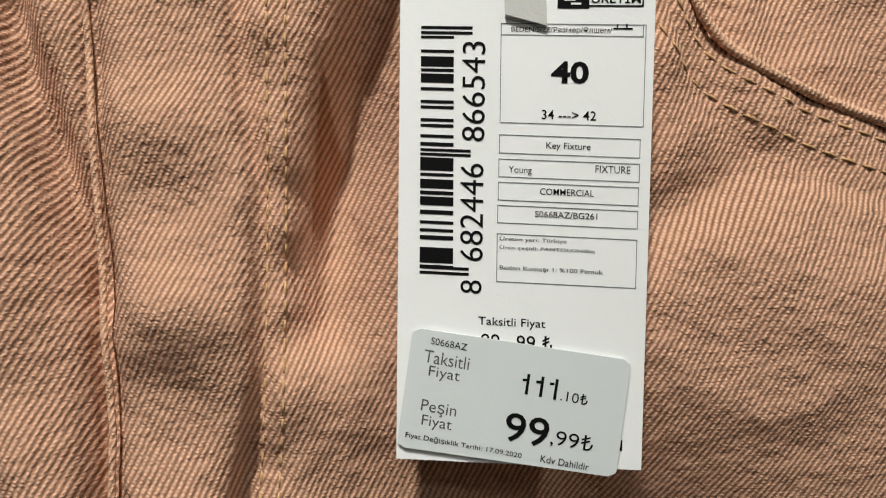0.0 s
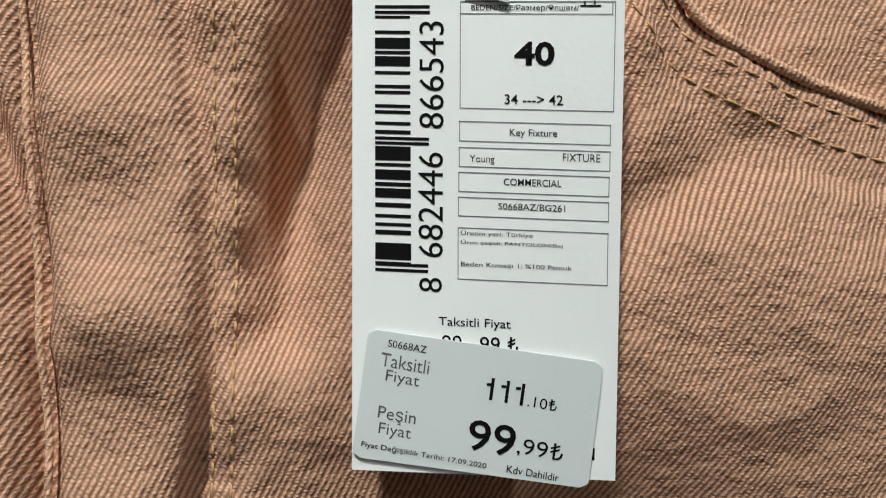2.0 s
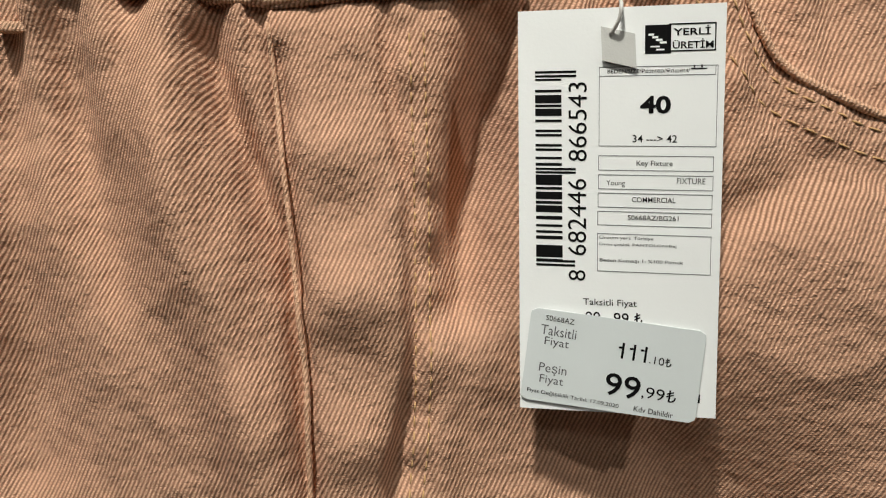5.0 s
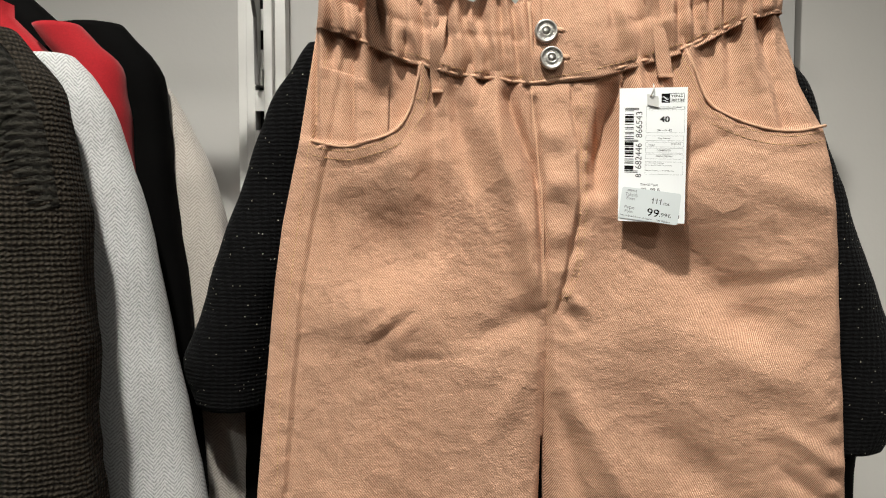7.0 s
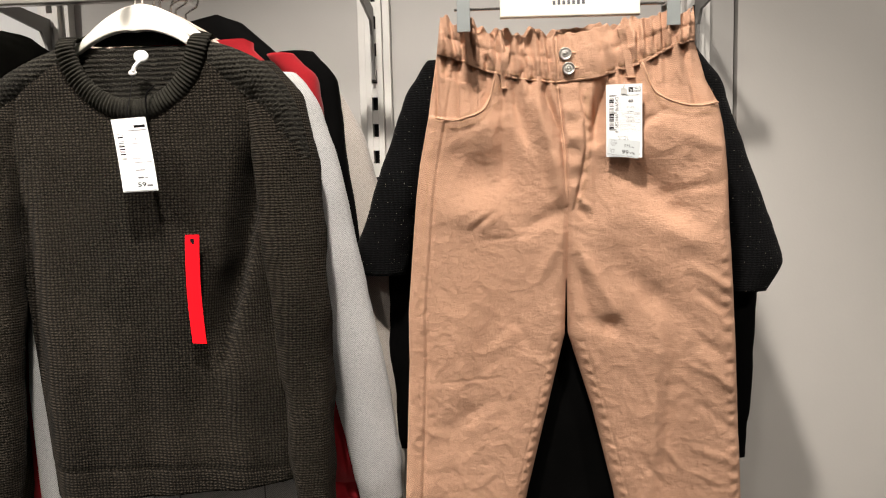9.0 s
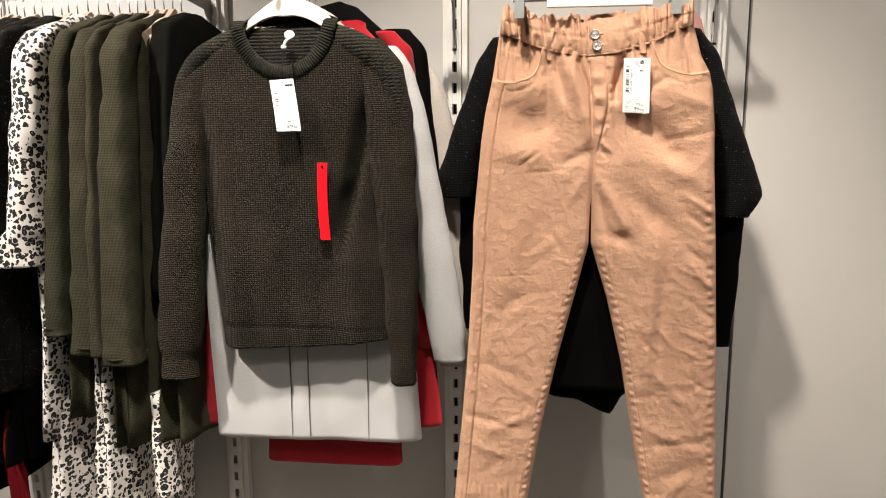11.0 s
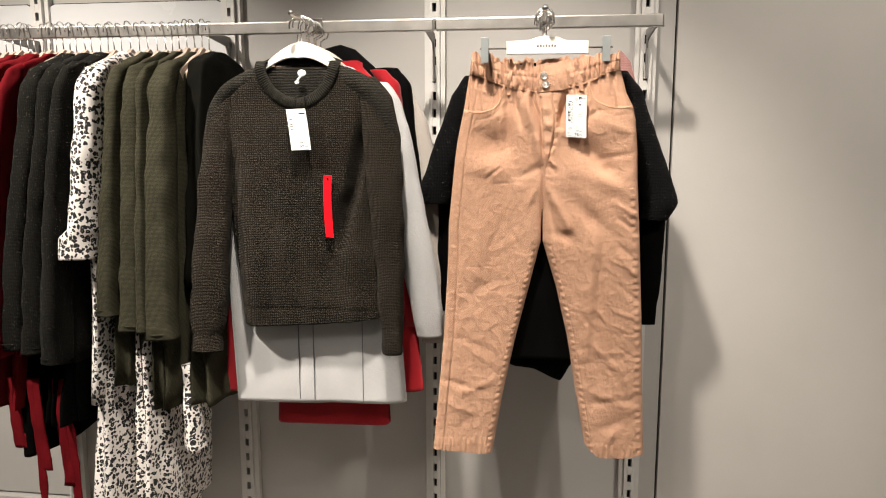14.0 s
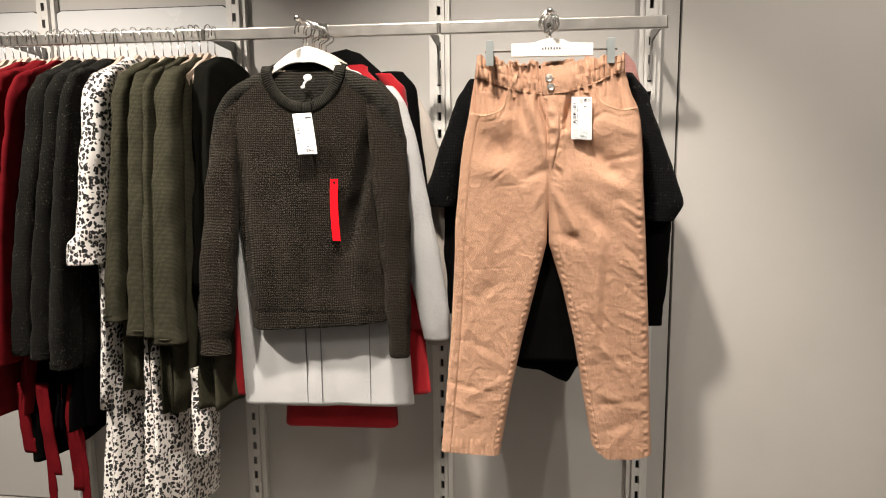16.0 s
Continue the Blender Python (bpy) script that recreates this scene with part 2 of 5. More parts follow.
CARD = paint("white_card", (0.87, 0.885, 0.89), 0.45, 0, 0.015, 40, 0.0001)
STICKER = paint("pale_sticker", (0.66, 0.70, 0.71), 0.38, 0, 0.02, 40, 0.0001)
INK = paint("black_ink", (0.004, 0.004, 0.0045), 0.8, 0, 0.1, 50, 0.0, 0.1)
GREY_INK = paint("grey_ink", (0.10, 0.10, 0.11), 0.5, 0, 0.1, 50, 0.0)
CLEAR = paint("milky_plastic", (0.62, 0.62, 0.60), 0.25, 0, 0.05, 60, 0.0002)
WHITE = paint("bright_white_plastic", (0.9, 0.9, 0.89), 0.4, 0, 0.02, 20, 0.0)
RED_TAPE = paint("bright_red_tape", (0.90, 0.006, 0.014), 0.8, 0, 0.04, 30, 0.0, 0.08)
BUTTON = paint("antique_silver", (0.50, 0.48, 0.45), 0.42, 1.0, 0.15, 200, 0.0002)
BOARD = paint("white_gloss_board", (0.58, 0.59, 0.60), 0.25, 0, 0.01, 3, 0.0)
FLOOR = paint("pale_floor_tile", (0.42, 0.40, 0.37), 0.3, 0, 0.06, 3, 0.0002)
CEIL = paint("white_ceiling", (0.75, 0.74, 0.72), 0.8, 0, 0.03, 3, 0.0002)


# ---------------------------------------------------------------- mesh helpers
def mesh_of(name, verts, faces, material, smooth=True):
    me = bpy.data.meshes.new(name)
    me.from_pydata([tuple(map(float, v)) for v in verts], [], faces)
    me.materials.append(material)
    if smooth:
        me.polygons.foreach_set("use_smooth", [True] * len(me.polygons))
    me.update()
    return me


def child(name, me, parent, label=""):
    ob = new(name, me)
    if parent is not None:
        ob.parent = parent
    return tagged(ob, label)


def thing(name, label, category, at=(0, 0, 0), group="", kind=""):
    ob = new(name)
    ob.empty_display_size = 0.05
    return tagged(ob, label, category, group, kind)


def grid_faces(rows, cols, wrap=False, start=0):
    out = []
    for r in range(rows - 1):
        for c in range(cols if wrap else cols - 1):
            d = (c + 1) % cols
            out.append((start + r * cols + c, start + r * cols + d, start + (r + 1) * cols + d, start + (r + 1) * cols + c))
    return out


def box_data(x0, x1, y0, y1, z0, z1, bevel=0.0):
    bm = bmesh.new()
    bmesh.ops.create_cube(bm, size=1)
    for v in bm.verts:
        v.co = Vector((x0 + (v.co.x + 0.5) * (x1 - x0), y0 + (v.co.y + 0.5) * (y1 - y0), z0 + (v.co.z + 0.5) * (z1 - z0)))
    if bevel:
        bmesh.ops.bevel(bm, geom=bm.edges[:], offset=bevel, segments=2, profile=0.5, affect="EDGES")
    return bm


def bm_mesh(name, bm, material, smooth=False):
    me = bpy.data.meshes.new(name)
    bm.to_mesh(me)
    bm.free()
    me.materials.append(material)
    if smooth:
        me.polygons.foreach_set("use_smooth", [True] * len(me.polygons))
    return me


def box(name, x0, x1, y0, y1, z0, z1, material, parent=None, bevel=0.0, label=""):
    return child(name, bm_mesh(name, box_data(x0, x1, y0, y1, z0, z1, bevel), material), parent, label)


def tube_data(points, radius, seg=8, flat=1.0):
    """A round (or flattened) tube along points."""
    pts = [Vector(p) for p in points]
    radii = radius if isinstance(radius, (list, tuple)) else [radius] * len(pts)
    verts, ref = [], Vector((0.13, 1, 0.07)).normalized()
    for k, p in enumerate(pts):
        t = (pts[min(k + 1, len(pts) - 1)] - pts[max(k - 1, 0)]).normalized()
        side = t.cross(ref)
        side = side.normalized() if side.length > 1e-4 else Vector((1, 0, 0))
        up = side.cross(t).normalized()
        for j in range(seg):
            a = 2 * math.pi * j / seg
            verts.append(p + side * math.cos(a) * radii[k] + up * math.sin(a) * radii[k] * flat)
    faces = grid_faces(len(pts), seg, True)
    faces.append(tuple(range(seg))[::-1])
    faces.append(tuple(range((len(pts) - 1) * seg, len(pts) * seg)))
    return verts, faces


def tube(name, points, radius, material, parent=None, seg=8, flat=1.0, label=""):
    v, f = tube_data(points, radius, seg, flat)
    return child(name, mesh_of(name, v, f, material), parent, label)


def smooth_line(points, per=8):
    """A Catmull-Rom line through points."""
    p = [Vector(q) for q in points]
    p = [2 * p[0] - p[1]] + p + [2 * p[-1] - p[-2]]
    out = []
    for i in range(1, len(p) - 2):
        for k in range(per):
            t = k / per
            a, b, c, d = p[i - 1], p[i], p[i + 1], p[i + 2]
            out.append(0.5 * ((2 * b) + (c - a) * t + (2 * a - 5 * b + 4 * c - d) * t * t + (3 * b - a - 3 * c + d) * t ** 3))
    return out + [p[-2]]


TABLES = {}


def bisect_right(keys, v):
    lo, hi = 0, len(keys)
    while lo < hi:
        mid = (lo + hi) // 2
        if v < keys[mid]:
            hi = mid
        else:
            lo = mid + 1
    return lo


def ip(v, table):
    """Linear reading of a table of (key, value), keys rising."""
    if id(table) not in TABLES:
        TABLES[id(table)] = (table, [float(k) for k, _ in table], [float(w) for _, w in table])
    _, keys, vals = TABLES[id(table)]
    if v <= keys[0]:
        return vals[0]
    if v >= keys[-1]:
        return vals[-1]
    k = bisect_right(keys, v)
    return vals[k - 1] + (vals[k] - vals[k - 1]) * (v - keys[k - 1]) / (keys[k] - keys[k - 1])


def fuzz(x, y, z, scale, octaves=3):
    return noise.fractal(Vector((x, y, z)) * scale, 1.0, 2.0, octaves)


def loft_data(sections, seg=28, power=2.4, wave=0.0, waves=6, rough=0.0, seed=0.0, close=True, steps=6, twist=2.5):
    """Cloth tube through sections (x, y, z, half width along x, half width along y), with folds that run down it."""
    s = np.array(sections, float)
    key = np.arange(len(s))
    fine = np.linspace(0, len(s) - 1, (len(s) - 1) * steps + 1)
    prof = np.stack([np.interp(fine, key, s[:, k]) for k in range(5)], 1)
    for _ in range(2):
        prof[1:-1] = 0.25 * prof[:-2] + 0.5 * prof[1:-1] + 0.25 * prof[2:]
    verts = []
    for r, (x, y, z, a, b) in enumerate(prof):
        down = r / len(prof)
        for j in range(seg):
            t = 2 * math.pi * j / seg
            c, d = math.cos(t), math.sin(t)
            px = a * math.copysign(abs(c) ** (2 / power), c)
            py = b * math.copysign(abs(d) ** (2 / power), d)
            g = 1 + wave * math.sin(waves * t + seed * 7 + twist * noise.noise(Vector((seed, z * 4, 0)))) * (0.4 + 0.6 * down)
            w = rough * fuzz(x + px * 1.0 + seed * 3.1, y + py, z, 14) if rough else 0.0
            verts.append((x + px * g + w * c, y + py * g + w * d, z + 0.3 * w))
    faces = grid_faces(len(prof), seg, True)
    if close:
        faces.append(tuple(range(seg))[::-1])
        faces.append(tuple(range((len(prof) - 1) * seg, len(prof) * seg)))
    return verts, faces


def loft(name, sections, material, parent=None, label="", **kw):
    v, f = loft_data(sections, **kw)
    return child(name, mesh_of(name, v, f, material), parent, label)


# ---------------------------------------------------------------- the shop: walls, floor, uprights, rails
WALL_Y, POST_Y, RAIL_Y = -0.095, -0.130, -0.300
UPRIGHTS = (-1.436, -0.862, -0.290, 0.264)


def structure(name, x0, x1, y0, y1, z0, z1, material, bevel=0.0, label="", category="wall"):
    ob = box(name, x0, x1, y0, y1, z0, z1, material, None, bevel)
    return tagged(ob, label, category, kind="structure")


structure("floor", -3.2, 3.2, -4.2, 0.1, -0.08, 0.0, FLOOR, 0, "pale shop floor tiles under the clothes", "floor")
structure("ceiling", -3.2, 3.2, -4.2, 0.1, 3.2, 3.28, CEIL, 0, "plain white shop ceiling", "ceiling")
structure("wall_north", -3.2, 0.340, WALL_Y, 0.1, 0.43, 3.2, WALL, 0, "warm white back wall behind the garment rail")
structure("plinth", -3.2, 0.340, WALL_Y - 0.02, 0.1, 0.0, 0.424, WALL, 0.003, "white plinth along the back wall", "plinth")
structure("wall_north_panel", 0.346, 3.2, WALL_Y - 0.004, 0.1, 0.0, 3.2, PANEL, 0.0015, "smooth cream wall panel with scuffs", "wall panel")
structure("wall_joint", 0.3402, 0.3458, WALL_Y + 0.02, 0.09, 0.0, 3.2, SLOT, 0, "dark joint between two wall panels", "joint")
structure("wall_west", -3.3, -3.2, -4.2, 0.1, 0.0, 3.2, WALL, 0, "plain white side wall")
structure("wall_east", 3.2, 3.3, -4.2, 0.1, 0.0, 3.2, WALL, 0, "plain white side wall")
structure("wall_south", -3.2, 3.2, -4.3, -4.2, 0.0, 3.2, WALL, 0, "plain white wall behind the camera")


for bx0, bx1 in ((-1.412, -0.888), (-2.0, -1.462)):
    board = thing("wall_board", "glossy white board with dark edge between two uprights", "board", group="white wall boards")
    plate_z = [(bx0, 1.64), (bx1, 1.64), (bx1, 1.925), (bx1 - 0.006, 1.937), (bx1 - 0.018, 1.943), (bx0 + 0.018, 1.943), (bx0 + 0.006, 1.937), (bx0, 1.925)]
    for part_name, mat, grow, y0, y1 in (("edge_trim", SLOT, 0.0025, WALL_Y - 0.012, WALL_Y - 0.0005), ("face", BOARD, 0.0, WALL_Y - 0.014, WALL_Y - 0.0122)):
        bm = bmesh.new()
        mx, mz = 0.5 * (bx0 + bx1), 1.79
        ring = [(px + math.copysign(grow, px - mx), pz + math.copysign(grow, pz - mz)) for px, pz in plate_z]
        a = [bm.verts.new((px, y0, pz)) for px, pz in ring]
        b = [bm.verts.new((px, y1, pz)) for px, pz in ring]
        bm.faces.new(a[::-1])
        bm.faces.new(b)
        for k in range(len(ring)):
            n = (k + 1) % len(ring)
            bm.faces.new((a[k], a[n], b[n], b[k]))
        bmesh.ops.recalc_face_normals(bm, faces=bm.faces[:])
        child(part_name, bm_mesh(part_name, bm, mat), board)


def upright(x, name="slotted_upright"):
    """Steel channel with a column of slots in its front face."""
    t = thing(name, "grey steel upright with a column of slots", "upright", group="wall uprights")
    half, slot, pitch, tall = 0.0150, 0.0050, 0.0463, 0.0225
    box("side_strip", x - half, x - slot, POST_Y, WALL_Y - 0.001, 0.30, 2.6, POST, t, 0.0008)
    box("side_strip", x + slot, x + half, POST_Y, WALL_Y - 0.001, 0.30, 2.6, POST, t, 0.0008)
    # web coloured near-black to stand for the shade inside the slots
    box("slot_shade_web", x - slot, x + slot, POST_Y + 0.022, WALL_Y - 0.002, 0.30, 2.6, SLOT, t)
    box("side_flange", x - half - 0.013, x - half - 0.0002, POST_Y + 0.012, WALL_Y - 0.0015, 0.30, 2.6, POST, t, 0.0008)
    box("side_flange", x + half + 0.0002, x + half + 0.013, POST_Y + 0.012, WALL_Y - 0.0015, 0.30, 2.6, POST, t, 0.0008)
    rung = None
    zc = 1.768 - 30 * pitch
    while zc < 2.3:
        z0 = zc + tall / 2
        if rung is None:
            rung = bm_mesh("bridge", box_data(x - slot, x + slot, POST_Y + 0.0004, POST_Y + 0.003, 0, pitch - tall), POST)
        ob = child("bridge", rung, t)
        ob.location.z = z0
        zc += pitch
    return t


for ux in UPRIGHTS:
    upright(ux)


def rail_bracket(x, reach=0.0):
    t = thing("rail_bracket", "grey steel bracket from upright to rail", "bracket", group="rail brackets")
    pts = [(x, POST_Y - 0.001, 1.715), (x, POST_Y - 0.001, 1.838), (x, RAIL_Y + 0.0085, 1.842), (x, RAIL_Y + 0.0085, 1.824), (x, POST_Y - 0.03, 1.812), (x, POST_Y - 0.016, 1.79), (x, POST_Y - 0.012, 1.715)]
    bm = bmesh.new()
    a = [bm.verts.new((p[0] - 0.0022, p[1], p[2])) for p in pts]
    b = [bm.verts.new((p[0] + 0.0022, p[1], p[2])) for p in pts]
    bm.faces.new(a)
    bm.faces.new(b[::-1])
    for k in range(len(pts)):
        n = (k + 1) % len(pts)
        bm.faces.new((a[n], a[k], b[k], b[n]))
    child("plate", bm_mesh("plate", bm, DARK_STEEL), t)
    box("hook_tab", x - 0.004, x + 0.004, POST_Y - 0.004, POST_Y + 0.014, 1.715, 1.735, POST, t)
    return t


for ux in UPRIGHTS:
    rail_bracket(ux)


def garment_rail(x0, x1, label):
    t = thing("garment_rail", label, "rail", group="garment rails")
    box("tube", x0, x1, RAIL_Y - 0.008, RAIL_Y + 0.008, 1.8205, 1.8495, STEEL, t, 0.0025)
    box("end_cap", x1 + 0.0002, x1 + 0.0028, RAIL_Y - 0.0078, RAIL_Y + 0.0078, 1.8207, 1.8493, STEEL, t, 0.001)
    return t


garment_rail(-0.868, -0.268, "brushed steel rectangular rail carrying a display arm")
garment_rail(-0.262, 0.276, "brushed steel rectangular rail with a square end")
garment_rail(-2.9, -0.874, "brushed steel rail packed with hanging garments")


def display_arm(x, reach):
    t = thing("display_arm", "chromed arm that juts from the rail", "display arm", group="display arms")
    tube("rod", smooth_line([(x, RAIL_Y - 0.010, 1.834), (x, reach + 0.02, 1.834), (x, reach, 1.834), (x, reach - 0.004, 1.835)], 5), 0.0052, CHROME, t, 10)
    box("clamp", x - 0.012, x + 0.012, RAIL_Y - 0.014, RAIL_Y + 0.012, 1.815, 1.8555, CHROME, t, 0.002)
    child("tip", bm_mesh("tip", ball(x, reach - 0.006, 1.835, 0.007), CHROME, True), t)
    return t


def ball(x, y, z, r, sx=1.0, sy=1.0, sz=1.0):
    bm = bmesh.new()
    bmesh.ops.create_uvsphere(bm, u_segments=16, v_segments=10, radius=r)
    for v in bm.verts:
        v.co = Vector((x + v.co.x * sx, y + v.co.y * sy, z + v.co.z * sz))
    return bm


display_arm(-0.555, -0.505)
display_arm(0.0, -0.490)


# ---------------------------------------------------------------- the peach trousers
OUT_L = [(0.80, -0.251), (1.09, -0.226), (1.29, -0.215), (1.36, -0.214), (1.517, -0.199), (1.56, -0.193), (1.624, -0.180), (1.706, -0.167), (1.78, -0.158)]
OUT_R = [(0.80, 0.253), (1.10, 0.238), (1.364, 0.219), (1.47, 0.211), (1.54, 0.208), (1.60, 0.202), (1.631, 0.195), (1.66, 0.180), (1.711, 0.166), (1.78, 0.163)]
IN_L = [(0.80, -0.108), (0.954, -0.083), (1.099, -0.053), (1.22, -0.024), (1.324, 0.000), (1.438, 0.002), (1.503, 0.003), (1.568, 0.002), (1.66, -0.007), (1.78, -0.008)]
IN_R = [(0.80, 0.120), (0.962, 0.090), (1.10, 0.066), (1.22, 0.037), (1.324, 0.005), (1.438, 0.0022), (1.503, 0.003), (1.568, 0.002), (1.66, -0.007), (1.78, -0.008)]
BAND_LOW = [(-0.17, 1.706), (-0.146, 1.700), (-0.106, 1.684), (-0.066, 1.671), (-0.010, 1.662), (0.034, 1.666), (0.093, 1.682), (0.132, 1.701), (0.17, 1.711)]
BAND_TOP = [(-0.17, 1.752), (-0.12, 1.742), (-0.072, 1.730), (0.0, 1.724), (0.072, 1.733), (0.12, 1.742), (0.17, 1.746)]
POCKET_L = [(-0.089, 1.680), (-0.092, 1.668), (-0.098, 1.646), (-0.110, 1.629), (-0.139, 1.6185), (-0.158, 1.6193), (-0.1690, 1.6220)]
POCKET_R = [(0.096, 1.684), (0.102, 1.668), (0.113, 1.645), (0.137, 1.631), (0.165, 1.6255), (0.1905, 1.6295)]

# soft folds: start x, z, end x, z, half width, height
FOLDS = (
    (-0.145, 1.622, -0.070, 1.606, 0.020, 0.0050), (-0.135, 1.562, -0.072, 1.525, 0.036, -0.0120), (-0.160, 1.500, -0.090, 1.490, 0.022, 0.0050), (0.060, 1.530, 0.170, 1.530, 0.040, -0.0055), (-0.150, 1.590, -0.090, 1.585, 0.018, 0.0030),
    (0.130, 1.502, 0.158, 1.482, 0.016, -0.0068), (0.080, 1.530, 0.060, 1.470, 0.022, 0.0024), (0.140, 1.535, 0.180, 1.520, 0.014, 0.0022),
    (-0.120, 1.455, -0.045, 1.462, 0.003, -0.0010), (-0.100, 1.500, -0.128, 1.478, 0.0045, 0.0014), (-0.094, 1.494, -0.126, 1.470, 0.004, -0.0013), (0.085, 1.600, 0.160, 1.550, 0.050, 0.0034),
    (0.060, 1.660, 0.100, 1.640, 0.005, 0.0018), (0.200, 1.270, 0.165, 1.285, 0.004, 0.0022), (0.205, 1.120, 0.170, 1.135, 0.004, 0.0022),
    (0.216, 1.060, 0.180, 1.085, 0.004, -0.0022), (0.120, 1.180, 0.165, 1.130, 0.005, 0.0022), (0.095, 1.160, 0.135, 1.110, 0.005, -0.0020),
    (-0.205, 1.200, -0.165, 1.180, 0.005, 0.0016), (-0.130, 1.110, -0.095, 1.130, 0.006, 0.0018), (0.012, 1.515, 0.035, 1.495, 0.0045, 0.0011), (0.012, 1.505, 0.030, 1.482, 0.004, -0.0011),
    (-0.043, 1.655, -0.014, 1.560, 0.011, 0.0065), (-0.026, 1.655, -0.004, 1.592, 0.004, -0.0050),
    (-0.064, 1.655, -0.050, 1.590, 0.008, -0.0042), (-0.082, 1.645, -0.075, 1.545, 0.016, -0.0050),
    (-0.098, 1.600, -0.092, 1.520, 0.013, 0.0040), (-0.014, 1.560, -0.003, 1.505, 0.010, 0.0055),
    (-0.007, 1.650, 0.003, 1.500, 0.0028, -0.0035), (0.049, 1.655, 0.039, 1.590, 0.0085, -0.0105),
    (0.062, 1.655, 0.060, 1.600, 0.008, 0.0024), (0.073, 1.655, 0.076, 1.620, 0.005, -0.0018),
    (0.026, 1.572, 0.022, 1.535, 0.006, -0.0012),
    (0.003, 1.500, -0.060, 1.470, 0.010, -0.0035), (0.000, 1.470, -0.036, 1.400, 0.009, 0.0026),
    (0.012, 1.450, 0.062, 1.362, 0.010, 0.0045), (0.060, 1.440, 0.120, 1.370, 0.016, -0.0026),
    (0.014, 1.430, 0.034, 1.340, 0.007, -0.0034), (0.075, 1.410, 0.150, 1.350, 0.020, -0.0045),
    (0.070, 1.560, 0.140, 1.500, 0.020, -0.0040), (0.110, 1.480, 0.190, 1.440, 0.016, 0.0035),
    (0.120, 1.620, 0.070, 1.590, 0.006, -0.0030), (0.130, 1.600, 0.200, 1.570, 0.010, 0.0025),
    (0.200, 1.530, 0.130, 1.515, 0.008, -0.0025), (-0.125, 1.400, -0.150, 1.250, 0.022, 0.0040),
    (-0.165, 1.262, -0.085, 1.265, 0.0016, -0.0016), (-0.115, 1.230, -0.155, 1.195, 0.014, -0.0045),
    (0.046, 1.345, 0.072, 1.330, 0.014, -0.0105), (0.120, 1.360, 0.110, 1.050, 0.010, 0.0040),
    (0.140, 1.340, 0.130, 1.100, 0.008, -0.0035), (-0.190, 1.330, -0.215, 0.900, 0.006, -0.0025),
    (-0.140, 1.150, -0.130, 1.000, 0.020, 0.0040), (-0.110, 1.060, -0.190, 1.090, 0.010, -0.0030),
    (-0.100, 0.990, -0.180, 0.955, 0.010, 0.0045), (-0.120, 0.960, -0.225, 0.985, 0.008, -0.0040),
    (-0.230, 0.930, -0.150, 0.905, 0.009, 0.0040), (-0.200, 0.860, -0.150, 0.900, 0.010, -0.0035),
    (0.120, 1.090, 0.190, 1.020, 0.009, 0.0040), (0.100, 1.040, 0.200, 1.060, 0.010, -0.0030),
    (0.110, 0.980, 0.210, 0.935, 0.012, 0.0050), (0.120, 0.940, 0.235, 0.960, 0.010, -0.0045),
    (0.140, 0.880, 0.220, 0.905, 0.014, -0.0055), (0.160, 0.845, 0.200, 0.900, 0.010, 0.0045),
    (0.175, 1.300, 0.225, 1.240, 0.007, 0.0040), (0.165, 1.330, 0.215, 1.290, 0.006, -0.0035),
    (0.180, 1.230, 0.228, 1.190, 0.007, -0.0035), (0.170, 1.170, 0.230, 1.150, 0.006, 0.0035),
    (0.160, 1.420, 0.210, 1.390, 0.006, 0.0030), (0.165, 1.390, 0.215, 1.350, 0.006, -0.0030),
    (-0.060, 1.330, -0.110, 1.300, 0.010, 0.0025), (-0.080, 1.350, -0.030, 1.300, 0.008, -0.0025),
)
FA = np.array([q[:2] for q in FOLDS])
FB = np.array([q[2:4] for q in FOLDS])
FW = np.array([q[4] for q in FOLDS])
FH = np.array([q[5] * (0.62 if q[1] < 1.36 else 1.55 if q[1] > 1.50 and abs(q[0]) < 0.09 else 1.0) for q in FOLDS])
FD = FB - FA
FL = (FD ** 2).sum(1)


def sstep(a, b, v):
    t = min(max((v - a) / (b - a), 0.0), 1.0)
    return t * t * (3 - 2 * t)


FLY_EDGE = [(1.50, 0.003), (1.568, 0.002), (1.66, -0.007)]
PLACKET_EDGE = [(1.50, 0.010), (1.53, 0.0165), (1.547, 0.0200), (1.579, 0.0250), (1.616, 0.0235), (1.640, 0.0190), (1.66, 0.0180)]


def base_y(x, z):
    """The plane in which the trousers hang, turned a little on their hook, its far side seam swung forward."""
    up = sstep(0.9, 1.5, z)
    turn = 0.04 + 0.13 * up
    reach = max(0.0, -0.075 - x)
    swing = (0.12 + 0.22 * up) * reach * reach / (reach + 0.02)
    return -0.440 - turn * x - swing + 0.004 * math.sin(z * 7)


def pocket_gap(x, z):
    """How deep inside a pocket's opening a place lies, in metres, or a negative number outside."""
    if x < -0.05:
        zc = np.interp(x, [-0.185, -0.160, -0.139, -0.120, -0.110, -0.103, -0.098, -0.094, -0.092, -0.088], [1.625, 1.6195, 1.6185, 1.6235, 1.629, 1.637, 1.646, 1.658, 1.668, 1.72])
    else:
        zc = np.interp(x, [0.092, 0.097, 0.102, 0.107, 0.113, 0.123, 0.137, 0.150, 0.165, 0.200], [1.72, 1.682, 1.668, 1.654, 1.645, 1.6365, 1.631, 1.627, 1.6255, 1.6305])
    return z - zc


